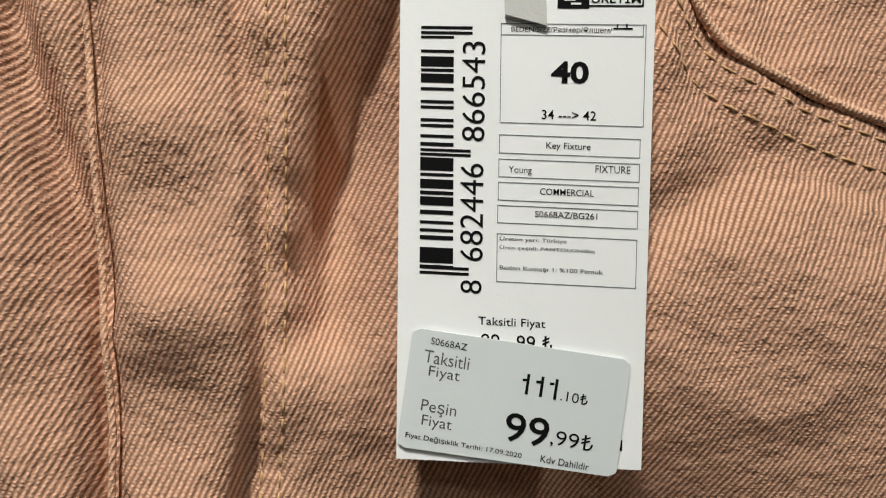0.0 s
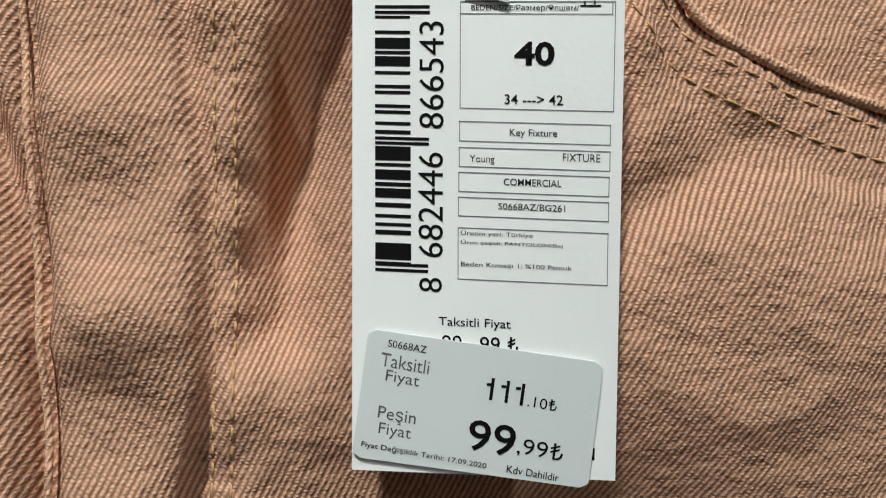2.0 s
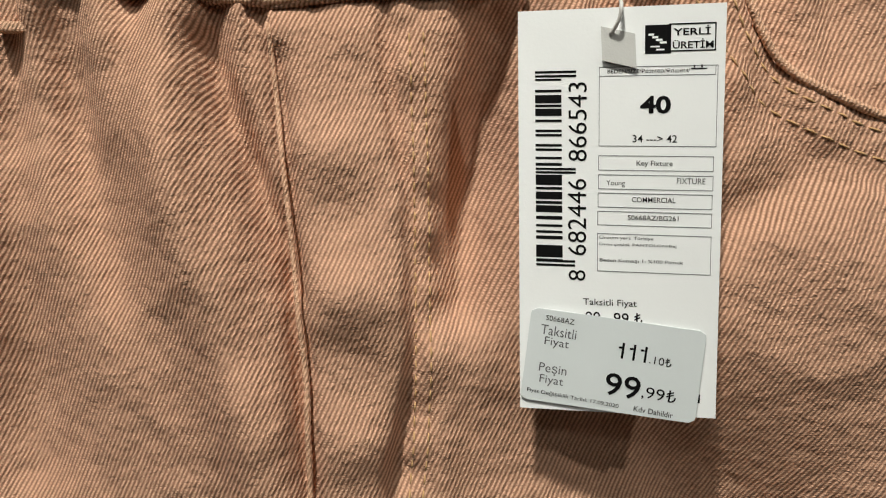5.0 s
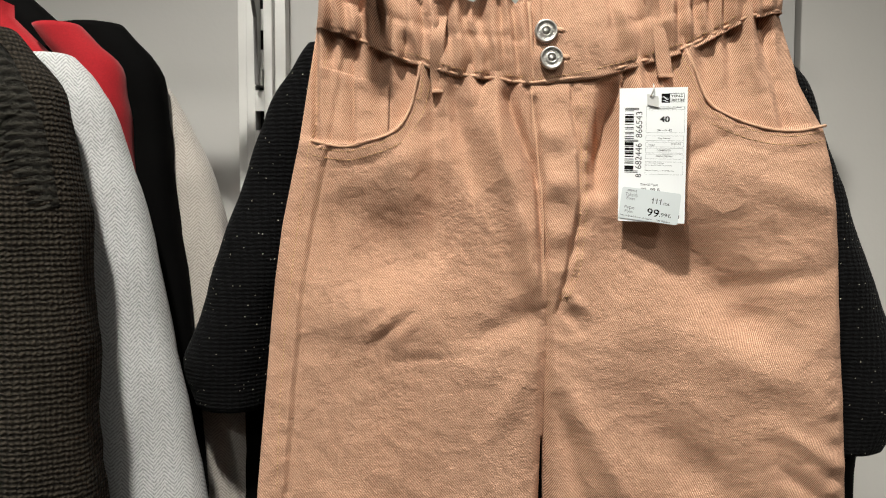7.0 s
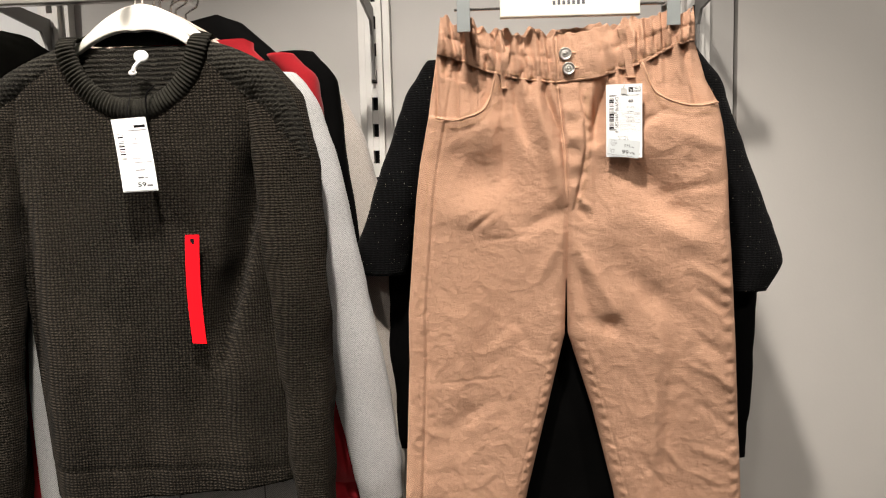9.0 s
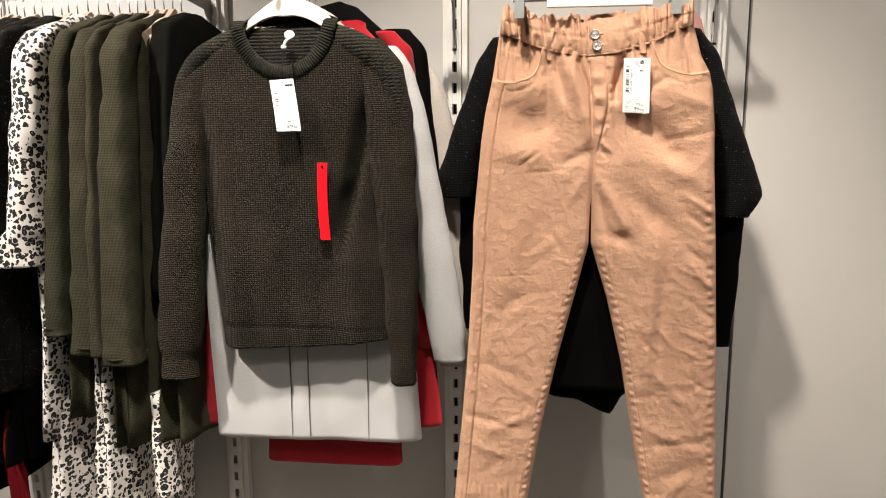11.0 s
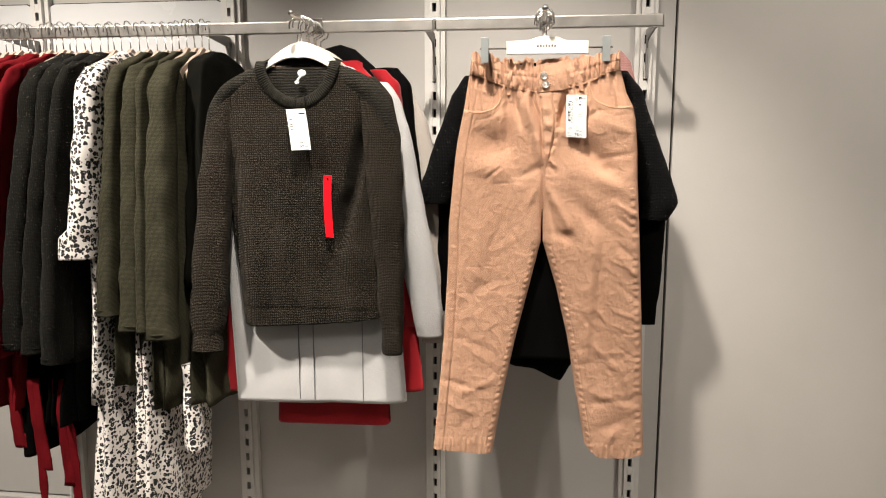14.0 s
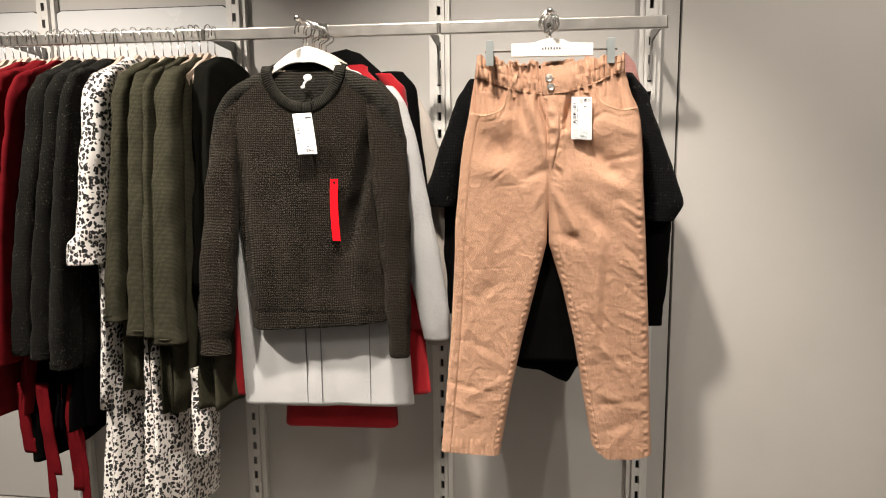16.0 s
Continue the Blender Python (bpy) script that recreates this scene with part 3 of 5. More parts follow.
def relief(x, z):
    """Height of the cloth towards the viewer over the plane of the trousers."""
    p = np.array((x, z))
    t = np.clip(((p - FA) * FD).sum(1) / FL, 0, 1)
    d2 = ((p - FA - FD * t[:, None]) ** 2).sum(1)
    taper = 0.5 + 0.5 * np.sin(np.pi * t)
    h = 1.35 * float((FH * taper * np.exp(-d2 / (FW * FW))).sum())
    low = ip(x, BAND_LOW)
    near = math.exp(-max(low - z, 0) / 0.034)
    if abs(x - 0.02) > 0.035:
        h += near * 0.0040 * (math.sin(x * 330 + 2.2 * noise.noise(Vector((x * 40, z * 6, 2.0)))) + 0.5 * math.sin(x * 190 + 1.0))
    h += 0.0026 * fuzz(x, 0.3, z * 0.8, 11, 2) + 0.00055 * fuzz(x * 1.5, 0.7, z, 40, 4)
    h += 0.0009 * (1 - abs(noise.noise(Vector((x * 30 + 11 * z, 4.0, z * 30 - 9 * x))))) ** 7
    lower = sstep(1.45, 1.2, z)
    h += lower * 0.0011 * fuzz(x * 2.2 + z, 2.0, z * 1.0 - x * 0.8, 26, 3)
    fly_x, edge_x = ip(z, FLY_EDGE), ip(z, PLACKET_EDGE)
    zone = sstep(1.492, 1.506, z) * sstep(1.668, 1.655, z)
    fly = sstep(-0.0034, -0.0014, x - fly_x) * zone
    placket = fly * sstep(0.0010, -0.0012, x - edge_x)
    h += 0.0016 * fly * sstep(0.040, 0.034, x) + (0.0018 + 0.0018 * sstep(1.635, 1.605, z) * sstep(1.535, 1.56, z)) * placket
    for bz, size in ((1.6245, 0.0048), (1.590, 0.0066), (1.553, 0.0040), (1.527, 0.0026)):
        h += placket * size * math.exp(-(((x - fly_x - 0.010) / 0.011) ** 2 + ((z - bz) / 0.0088) ** 2))
    h += zone * 0.0013 * math.exp(-((x - edge_x - 0.0065) / 0.0032) ** 2) * (0.5 + math.sin(z * 345 + 3 * noise.noise(Vector((2.0, 0, z * 30)))))
    h -= zone * 0.0020 * math.exp(-((x - edge_x - 0.0022) / 0.0016) ** 2)
    seam = x - ip(z, OUT_L)
    h += 0.0012 * math.exp(-((seam - 0.0205) / 0.0026) ** 2) - 0.0018 * math.exp(-((seam - 0.0245) / 0.0018) ** 2)
    h += 0.0003 * math.exp(-((seam - 0.018) / 0.005) ** 2) * math.sin(z * 420 + 3 * noise.noise(Vector((0, 0, z * 30))))
    if z < 1.32:
        inner = ip(z, IN_L if x < 0.0 else IN_R)
        e = abs(x - inner)
        h += 0.0012 * math.exp(-((e - 0.011) / 0.004) ** 2) * math.sin(z * 400 + 2.5 * noise.noise(Vector((3.0, 0, z * 25))))
        h -= 0.0010 * math.exp(-((e - 0.0165) / 0.0014) ** 2)
    outr = ip(z, OUT_R) - x
    if z < 1.45:
        h += 0.0013 * math.exp(-((outr - 0.014) / 0.006) ** 2) * math.sin(z * 330 + 3 * noise.noise(Vector((7.0, 0, z * 22))))
    if z < 0.845:
        h += 0.0012 * sstep(0.845, 0.838, z) + 0.0006 * math.sin(x * 500)
    g = pocket_gap(x, z)
    if abs(x) > 0.085:
        h -= (0.0058 if x < 0 else 0.0034) * sstep(-0.0006, 0.0022, g)
        h -= 0.0010 * math.exp(-((g + 0.0155) / 0.0032) ** 2)
        if g > 0.001 and x < 0:
            h -= 0.006 * math.exp(-((x + 0.1675) / 0.0022) ** 2) + 0.003 * math.exp(-((x + 0.1395) / 0.0018) ** 2)
        if g > 0.001 and x > 0:
            h += 0.004 * math.exp(-((x - 0.137 - 0.25 * (1.70 - z)) / 0.006) ** 2) - 0.004 * math.exp(-((x - 0.149 - 0.18 * (1.70 - z)) / 0.004) ** 2)
    return h


def half_at(z):
    return (ip(z, OUT_L), ip(z, IN_L), ip(z, OUT_R), ip(z, IN_R))


def edge_round(d, reach):
    q = 1 - min(max(d / reach, 0), 1)
    return math.sqrt(max(0.0, 1 - q * q * q))


def front_y(x, z):
    """The y of the trousers' front cloth."""
    ol, il, orr, ir = half_at(z)
    left = x < 0.5 * (il + ir)
    outer = abs(x - (ol if left else orr))
    inner = abs(x - (il if left else ir))
    e = edge_round(outer, 0.018 if left else 0.035)
    legs = sstep(1.46, 1.30, z)
    crease = edge_round(inner + 0.0006, 0.030)
    e = e * ((1 - legs) + legs * crease) - (1 - legs) * sstep(1.52, 1.46, z) * 0.25 * math.exp(-(inner / 0.004) ** 2)
    depth = 0.012 if left else 0.024 + 0.006 * sstep(1.3, 1.6, z)
    if left and inner < outer:
        depth = 0.024
    return base_y(x, z) + depth * (1 - e) - relief(x, z) * min(1.0, e * 1.4)


def hem_z(x, left):
    if left:
        return 0.800 + 0.011 * min(max((-0.108 - x) / 0.142, 0), 1)
    return float(np.interp(x, [0.100, 0.112, 0.130, 0.150, 0.20, 0.253], [0.872, 0.852, 0.826, 0.810, 0.812, 0.823]))


trousers = thing("trousers", "peach cotton twill trousers with gathered waist, clipped to a hanger", "trousers")


def leg(name, left):
    cols, rows = 136, 400
    verts = []
    for side in (0, 1):
        for r in range(rows):
            for c in range(cols):
                s = c / (cols - 1)
                s = 0.5 - 0.5 * math.cos(math.pi * s) * (0.75 + 0.25 * abs(math.cos(math.pi * s))) if side else s
                zt = 0.80 + (1.72 - 0.80) * r / (rows - 1)
                ol, il, orr, ir = half_at(zt)
                a, b = (ol, il) if left else (ir, orr)
                x = a + (b - a) * s
                z0, top = hem_z(x, left), ip(x, BAND_LOW) + 0.010
                z = z0 + (top - z0) * r / (rows - 1)
                ol, il, orr, ir = half_at(z)
                a, b = (ol, il) if left else (ir, orr)
                x = a + (b - a) * s
                if side:
                    y = base_y(x, z) + (0.024 if not left else 0.012 + 0.012 * s) + 0.016 * abs(math.sin(math.pi * s)) ** 0.6
                else:
                    y = front_y(x, z)
                    if left and c == cols - 1 and z > 1.40:
                        x, y = x + 0.0026, y + 0.0004
                verts.append((x, y, z))
    faces = grid_faces(rows, cols) + [f[::-1] for f in grid_faces(rows, cols, False, rows * cols)]
    n = rows * cols
    for r in range(rows - 1):
        for c in (0, cols - 1):
            p, q = r * cols + c, (r + 1) * cols + c
            faces.append((p, q, n + q, n + p) if c == 0 else (q, p, n + p, n + q))
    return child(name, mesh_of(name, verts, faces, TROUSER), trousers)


leg("trouser_leg", True)
leg("trouser_leg", False)


def band_y(x, z):
    low, top = ip(x, BAND_LOW), ip(x, BAND_TOP)
    v = min(max((z - low) / (top - low), -0.3), 1.4)
    flat = math.exp(-((x - 0.018) / 0.034) ** 4)
    ph = x * 190 + 2.2 * math.sin(x * 61) + 1.6 * noise.noise(Vector((x * 30, 1.0, z * 22)))
    g = 0.0062 * (abs(math.sin(ph)) ** 0.6 - 0.6)
    g += 0.0040 * math.sin(x * 470 + 2.5 * math.sin(x * 47 + 1) + z * 60 + 2 * noise.noise(Vector((x * 60, 8.0, z * 40))))
    g += 0.0050 * fuzz(x, 9.0, z * 0.7, 34, 2)
    puff = 0.0035 * math.sin(min(max(v, 0), 1) * math.pi)
    pinch = -0.0018 * math.exp(-((v - 0.50) / 0.05) ** 2) - 0.0018 * math.exp(-((v - 0.02) / 0.035) ** 2)
    h = (1 - 0.85 * flat) * g * (0.60 + 0.45 * abs(v - 0.1)) + puff + (1 - flat) * pinch + 0.0012 * fuzz(x, 5.0, z, 60, 3)
    ol, il, orr, ir = half_at(z)
    e = max(edge_round(x - ol, 0.016), 0.0) * max(edge_round(orr - x, 0.030), 0.0)
    return base_y(x, z) + (0.030 if x > 0 else 0.012) * (1 - e) - 0.0025 - h * (0.3 + 0.7 * e)


def waistband(back):
    cols, rows = 230, 30
    verts = []
    for r in range(rows):
        v = r / (rows - 1)
        for c in range(cols):
            s = c / (cols - 1)
            x0 = -0.168 + 0.334 * s
            low = ip(x0, BAND_LOW) - (0.0005 if not back else 0.0)
            frill = 0.0045 * math.sin(x0 * 150 + 1.2) + 0.003 * math.sin(x0 * 390) + 0.002 * noise.noise(Vector((x0 * 90, 0, 0)))
            frill *= 1 - 0.8 * math.exp(-((x0 - 0.018) / 0.03) ** 4)
            top = ip(x0, BAND_TOP) + frill + (0.015 * math.exp(-(x0 / 0.11) ** 2) if back else 0)
            z = low + (top - low) * v
            ol, il, orr, ir = half_at(z)
            x = ol + (orr - ol) * s
            if back:
                y = base_y(x, z) + 0.032 + 0.016 * math.sin(math.pi * s) ** 0.5 + 0.004 * math.sin(x * 240) * v
            else:
                y = band_y(x, z)
            verts.append((x, y, z))
    n = len(verts)
    thick = 0.0022 if not back else -0.0022
    verts += [(x, y + thick, z) for x, y, z in verts]
    faces = grid_faces(rows, cols) + [f[::-1] for f in grid_faces(rows, cols, False, n)]
    for c in range(cols - 1):
        a, b = (rows - 1) * cols + c, (rows - 1) * cols + c + 1
        faces.append((a, b, n + b, n + a))
        faces.append((c + 1, c, n + c, n + c + 1))
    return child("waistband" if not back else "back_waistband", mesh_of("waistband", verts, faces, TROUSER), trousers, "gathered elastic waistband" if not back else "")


waistband(False)
waistband(True)


def surf_line(pts, lift, per=10):
    out = []
    for p in smooth_line([(x, 0, z) for x, z in pts], per):
        out.append((p.x, p.z))
    return out


# rolled edges of the pockets
for edge in (POCKET_L, POCKET_R):
    path = []
    for x, z in surf_line(edge, 0):
        if x < 0:
            path.append((x, min(front_y(x + 0.0040, z - 0.0012), front_y(x + 0.001, z - 0.0045)) - 0.0001, z))
        else:
            path.append((x, min(front_y(x - 0.0040, z - 0.0012), front_y(x - 0.001, z - 0.0045)) - 0.0001, z))
    for _ in range(6):
        path = [path[0]] + [(b[0], (a[1] + 2 * b[1] + c[1]) / 4, b[2]) for a, b, c in zip(path, path[1:], path[2:])] + [path[-1]]
    tube("pocket_edge", path, 0.0011, SEAM, trousers, 8)



def patch(name, x0, x1, top0, top1, lift, material=TROUSER):
    """A cloth patch inside the pocket's opening, its top sloping from top0 to top1."""
    cols, rows, verts = 16, 26, []
    for side in (0, 1):
        for r in range(rows):
            for c in range(cols):
                x = x0 + (x1 - x0) * c / (cols - 1)
                top = top0 + (top1 - top0) * c / (cols - 1)
                low = 1.70 - pocket_gap(x, 1.70) + 0.0005
                z = low + (top - low) * r / (rows - 1)
                e = min(c, cols - 1 - c, rows - 1 - r)
                hem = 0.0007 if top - z < 0.0075 else 0.0
                roll = 0.0005 if e == 0 else 0.0
                y = front_y(x, z) - 0.0008 - lift - hem + roll
                verts.append((x, y + 0.0016 * side, z))
    n = rows * cols
    faces = grid_faces(rows, cols) + [f[::-1] for f in grid_faces(rows, cols, False, n)]
    for r in range(rows - 1):
        a, b = r * cols, (r + 1) * cols
        faces += [(a, b, n + b, n + a), (b + cols - 1, a + cols - 1, n + a + cols - 1, n + b + cols - 1)]
    for c in range(cols - 1):
        faces.append((n - cols + c, n - cols + c + 1, 2 * n - cols + c + 1, 2 * n - cols + c))
    return child(name, mesh_of(name, verts, faces, material), trousers)


patch("pocket_facing", -0.1640, -0.1375, 1.6775, 1.671, 0.0010)
patch("coin_pocket", -0.1385, -0.1135, 1.6695, 1.6640, 0.0026)

# folded edge under the waistband
path = []
for k in range(150):
    x = -0.160 + 0.320 * k / 149
    z = ip(x, BAND_LOW) + 0.0012
    path.append((x, 0.7 * min(band_y(x, z + 0.001), front_y(x, z - 0.002)) + 0.3 * front_y(x, z - 0.002) + 0.0002, z))
for _ in range(3):
    path = [path[0]] + [(b[0], (a[1] + 2 * b[1] + c[1]) / 4, (a[2] + 2 * b[2] + c[2]) / 4) for a, b, c in zip(path, path[1:], path[2:])] + [path[-1]]
tube("waist_seam", path, 0.00115, SEAM, trousers, 7)


def stitches(name, pts, fn, length=0.0030, gap=0.0011, r=0.00030, lift=0.00025, sink=0.0):
    """A row of separate thread stitches that lie in the cloth along pts."""
    line = [(p.x, p.z) for p in smooth_line([(x, 0, z) for x, z in pts], 30)]
    run = [0.0]
    for a, b in zip(line, line[1:]):
        run.append(run[-1] + math.dist(a, b))
    lx, lz = [p[0] for p in line], [p[1] for p in line]
    verts, faces = [], []
    s = 0.0
    while s + length < run[-1]:
        q = [s, s + length * 0.5, s + length]
        pts3 = []
        for k, u in enumerate(q):
            x, z = np.interp(u, run, lx), np.interp(u, run, lz)
            pts3.append((x, fn(x, z) - (lift if k == 1 else -0.0001), z))
        v, f = tube_data(pts3, [r * 0.7, r, r * 0.7], 5)
        n = len(verts)
        verts += v
        faces += [tuple(n + i for i in t) for t in f]
        s += length + gap
    ob = child(name, mesh_of(name, verts, faces, THREAD), trousers, "tan top stitching")
    return tagged(ob, kind="stuff")


def offset_line(pts, d):
    out = []
    for k, (x, z) in enumerate(pts):
        a, b = pts[max(k - 1, 0)], pts[min(k + 1, len(pts) - 1)]
        tx, tz = b[0] - a[0], b[1] - a[1]
        n = math.hypot(tx, tz)
        out.append((x + d * tz / n, z - d * tx / n))
    return out


stitches("topstitch", offset_line(POCKET_L, -0.0036), front_y)
stitches("topstitch", offset_line(POCKET_L, -0.0098), front_y)
stitches("topstitch", offset_line(POCKET_R, 0.0036), front_y)
stitches("topstitch", offset_line(POCKET_R, 0.0098), front_y)
stitches("topstitch", [(-0.164, 1.6725), (-0.150, 1.669), (-0.139, 1.666)], front_y)
stitches("topstitch", [(-0.138, 1.664), (-0.125, 1.661), (-0.115, 1.659)], front_y)
stitches("topstitch", [(-0.138, 1.660), (-0.125, 1.657), (-0.115, 1.655)], front_y)
stitches("topstitch", [(0.026, 1.655), (0.027, 1.60), (0.026, 1.55), (0.021, 1.52), (0.010, 1.506)], front_y, 0.0026)
stitches("topstitch", [(0.0295, 1.655), (0.0305, 1.60), (0.0295, 1.55), (0.0235, 1.517), (0.010, 1.5025)], front_y, 0.0026)
stitches("topstitch", [(-0.157, 1.697), (-0.177, 1.58), (-0.192, 1.45), (-0.197, 1.36)], front_y, 0.0028)
stitches("topstitch", [(-0.088, 1.665), (-0.0905, 1.650)], front_y)
stitches("topstitch", [(-0.243, 0.838), (-0.18, 0.832), (-0.112, 0.830)], front_y)
stitches("topstitch", [(0.150, 0.838), (0.20, 0.836), (0.247, 0.846)], front_y)
stitches("topstitch", [(-0.105, 1.690), (-0.066, 1.676), (-0.012, 1.667)], band_y)
stitches("topstitch", [(-0.004, 1.666), (0.034, 1.671), (0.093, 1.687), (0.13, 1.705)], band_y)


def belt_loop(pts, name="belt_loop"):
    """A folded strap over the waistband; pts run from top to bottom."""
    line = [(p.x, p.z) for p in smooth_line([(x, 0, z) for x, z in pts], 8)]
    half, thick = 0.0052, 0.0016
    verts = []
    ys = [min(band_y(x, z) if z > ip(x, BAND_LOW) else front_y(x, z), front_y(x, z) + 0.001) - 0.0018 for x, z in line]
    for _ in range(8):
        ys = [ys[0]] + [(p + 2 * q + r) / 4 for p, q, r in zip(ys, ys[1:], ys[2:])] + [0.5 * (ys[-1] + ys[-2])]
    for k, (x, z) in enumerate(line):
        y = ys[k]
        for q in (-1, -0.8, -0.45, 0, 0.45, 0.8, 1):
            verts.append((x + q * half, y - (0.0010 if abs(q) == 0.8 else 0.0004 if abs(q) == 1 else 0.0005 * abs(q)), z))
    cols = 7
    n = len(verts)
    verts += [(x, y + thick + 0.0006, z) for x, y, z in verts]
    faces = grid_faces(len(line), cols) + [f[::-1] for f in grid_faces(len(line), cols, False, n)]
    for r in range(len(line) - 1):
        a, b = r * cols, (r + 1) * cols
        faces += [(a, b, n + b, n + a), (b + cols - 1, a + cols - 1, n + a + cols - 1, n + b + cols - 1)]
    last = (len(line) - 1) * cols
    for c in range(cols - 1):
        faces += [(last + c, last + c + 1, n + last + c + 1, n + last + c), (c + 1, c, n + c, n + c + 1)]
    ob = child(name, mesh_of(name, verts, faces, TROUSER), trousers, "narrow cloth belt loop")
    x, z = line[-1]
    y = ys[-1]
    box("bar_tack", x - 0.0050, x + 0.0050, y - 0.0018, y + 0.0012, z - 0.0005, z + 0.0022, SEAM, ob, 0.0006)
    return ob


belt_loop([(-0.0735, 1.722), (-0.0765, 1.70), (-0.0775, 1.68), (-0.0765, 1.659)])
belt_loop([(0.068, 1.726), (0.073, 1.71), (0.079, 1.685), (0.0825, 1.664)])


def metal_button(x, z):
    y = band_y(x, z) - 0.0016
    prof = [(0.0, 0.0018), (0.0026, 0.0018), (0.0030, 0.0024), (0.0036, 0.0025), (0.0042, 0.0020), (0.0062, 0.0021), (0.0068, 0.0031), (0.0076, 0.0032), (0.0082, 0.0022), (0.0083, 0.0004), (0.0075, -0.001)]
    seg = 36
    verts, faces = [(x, y - prof[0][1], z)], []
    for rr, hh in prof[1:]:
        for j in range(seg):
            a = 2 * math.pi * j / seg
            verts.append((x + rr * math.cos(a), y - hh, z + rr * math.sin(a)))
    for j in range(seg):
        faces.append((0, 1 + j, 1 + (j + 1) % seg))
    faces += grid_faces(len(prof) - 1, seg, True, 1)
    ob = child("button", mesh_of("button", verts, faces, BUTTON), trousers, "embossed silver metal button")
    marks_v, marks_f = [], []
    for j in range(14):
        a = 2 * math.pi * j / 14
        c = Vector((x + 0.0052 * math.cos(a), y - 0.0022, z + 0.0052 * math.sin(a)))
        v, f = tube_data([c - Vector((0.0007 * math.cos(a), 0, 0.0007 * math.sin(a))), c + Vector((0.0007 * math.cos(a), 0, 0.0007 * math.sin(a)))], 0.00035, 5)
        n = len(marks_v)
        marks_v += v
        marks_f += [tuple(n + i for i in t) for t in f]
    child("embossing", mesh_of("embossing", marks_v, marks_f, BUTTON), ob)
    hole = [(x + 0.003 + 0.010 * k / 8, band_y(x + 0.003 + 0.010 * k / 8, z + 0.0012) - 0.0006, z + 0.0020 - 0.0016 * k / 8) for k in range(9)]
    tube("buttonhole", hole, [0.0012, 0.0017, 0.0018, 0.0018, 0.0018, 0.0018, 0.0018, 0.0017, 0.001], SEAM, trousers, 7, 0.7)
    return ob


metal_button(0.0005, 1.6985)
metal_button(0.0045, 1.6795)

# overlapping edge of the button placket on the waistband
path = [(-0.0115 + 0.004 * k / 12, band_y(-0.010, 1.664 + 0.056 * k / 12) - 0.0012, 1.664 + 0.056 * (12 - k) / 12) for k in range(13)]
tube("placket_edge", path, 0.0013, SEAM, trousers, 7)
path = []
for k in range(60):
    z = 1.658 - 0.152 * k / 59
    x = float(np.interp(z, [1.50, 1.568, 1.66], [0.003, 0.002, -0.007])) - 0.0022
    path.append((x, front_y(x + 0.0022, z) + 0.0004, z))
for _ in range(4):
    path = [path[0]] + [(b[0], (a[1] + 2 * b[1] + c[1]) / 4, b[2]) for a, b, c in zip(path, path[1:], path[2:])] + [path[-1]]
tube("fly_edge", path, 0.0007, SEAM, trousers, 7)


# ---------------------------------------------------------------- clip hanger of the trousers
def hook_path(x, y, z, r=0.020, lean=0.0):
    """A wire hook over an arm or rail: from its stem at z up and round."""
    pts = [(x, y, z), (x, y, z + 0.022)]
    for k in range(13):
        a = -0.55 + (math.pi + 0.9) * k / 12
        pts.append((x + lean + r * math.cos(a), y, z + 0.022 + r * 1.0 + r * math.sin(a)))
    return pts


clip_hanger = thing("clip_hanger", "white plastic hanger with two grey metal clips", "hanger")
HY = -0.452
bar = [(-0.083, 1.745), (0.095, 1.744), (0.095, 1.771), (0.045, 1.773), (0.030, 1.780), (0.006, 1.783), (-0.018, 1.780), (-0.033, 1.774), (-0.083, 1.773)]


def plate(name, outline, y0, y1, material, parent, bevel=0.0015, label=""):
    bm = bmesh.new()
    front = [bm.verts.new((x, y0, z)) for x, z in outline]
    back = [bm.verts.new((x, y1, z)) for x, z in outline]
    bm.faces.new(front[::-1])
    bm.faces.new(back)
    for k in range(len(outline)):
        n = (k + 1) % len(outline)
        bm.faces.new((front[k], front[n], back[n], back[k]))
    bmesh.ops.recalc_face_normals(bm, faces=bm.faces[:])
    if bevel:
        rim = [e for e in bm.edges if abs(e.verts[0].co.y - e.verts[1].co.y) < 1e-6]
        bmesh.ops.bevel(bm, geom=rim, offset=bevel, segments=2, profile=0.5, affect="EDGES")
    return child(name, bm_mesh(name, bm, material), parent, label)


body = plate("hanger_body", bar, HY - 0.006, HY + 0.006, PLASTIC, clip_hanger, 0.0015)
for k in range(7):
    box("printed_mark", -0.016 + k * 0.0062, -0.0125 + k * 0.0062, HY - 0.0066, HY - 0.0061, 1.7585, 1.7635 + 0.001 * (k % 2), GREY_INK, body)
tube("rod", [(-0.142, HY, 1.7575), (-0.02, HY, 1.7575), (0.05, HY, 1.7575), (0.147, HY, 1.7575)], 0.0019, CHROME, clip_hanger)
for cx in (-0.130, 0.132):
    c = plate("clip", [(cx - 0.0085, 1.725), (cx + 0.0085, 1.725), (cx + 0.008, 1.779), (cx - 0.008, 1.779)], HY - 0.024, HY - 0.0215, CLIP, clip_hanger, 0.0006)
    plate("clip_back", [(cx - 0.0085, 1.735), (cx + 0.0085, 1.735), (cx + 0.008, 1.779), (cx - 0.008, 1.779)], HY + 0.004, HY + 0.0065, CLIP, clip_hanger, 0.0006)
    box("spring", cx - 0.007, cx + 0.007, HY - 0.0213, HY + 0.0038, 1.753, 1.762, CHROME, clip_hanger, 0.002)
tube("hook", hook_path(0.0, HY, 1.783, 0.019), 0.0018, CHROME, clip_hanger)
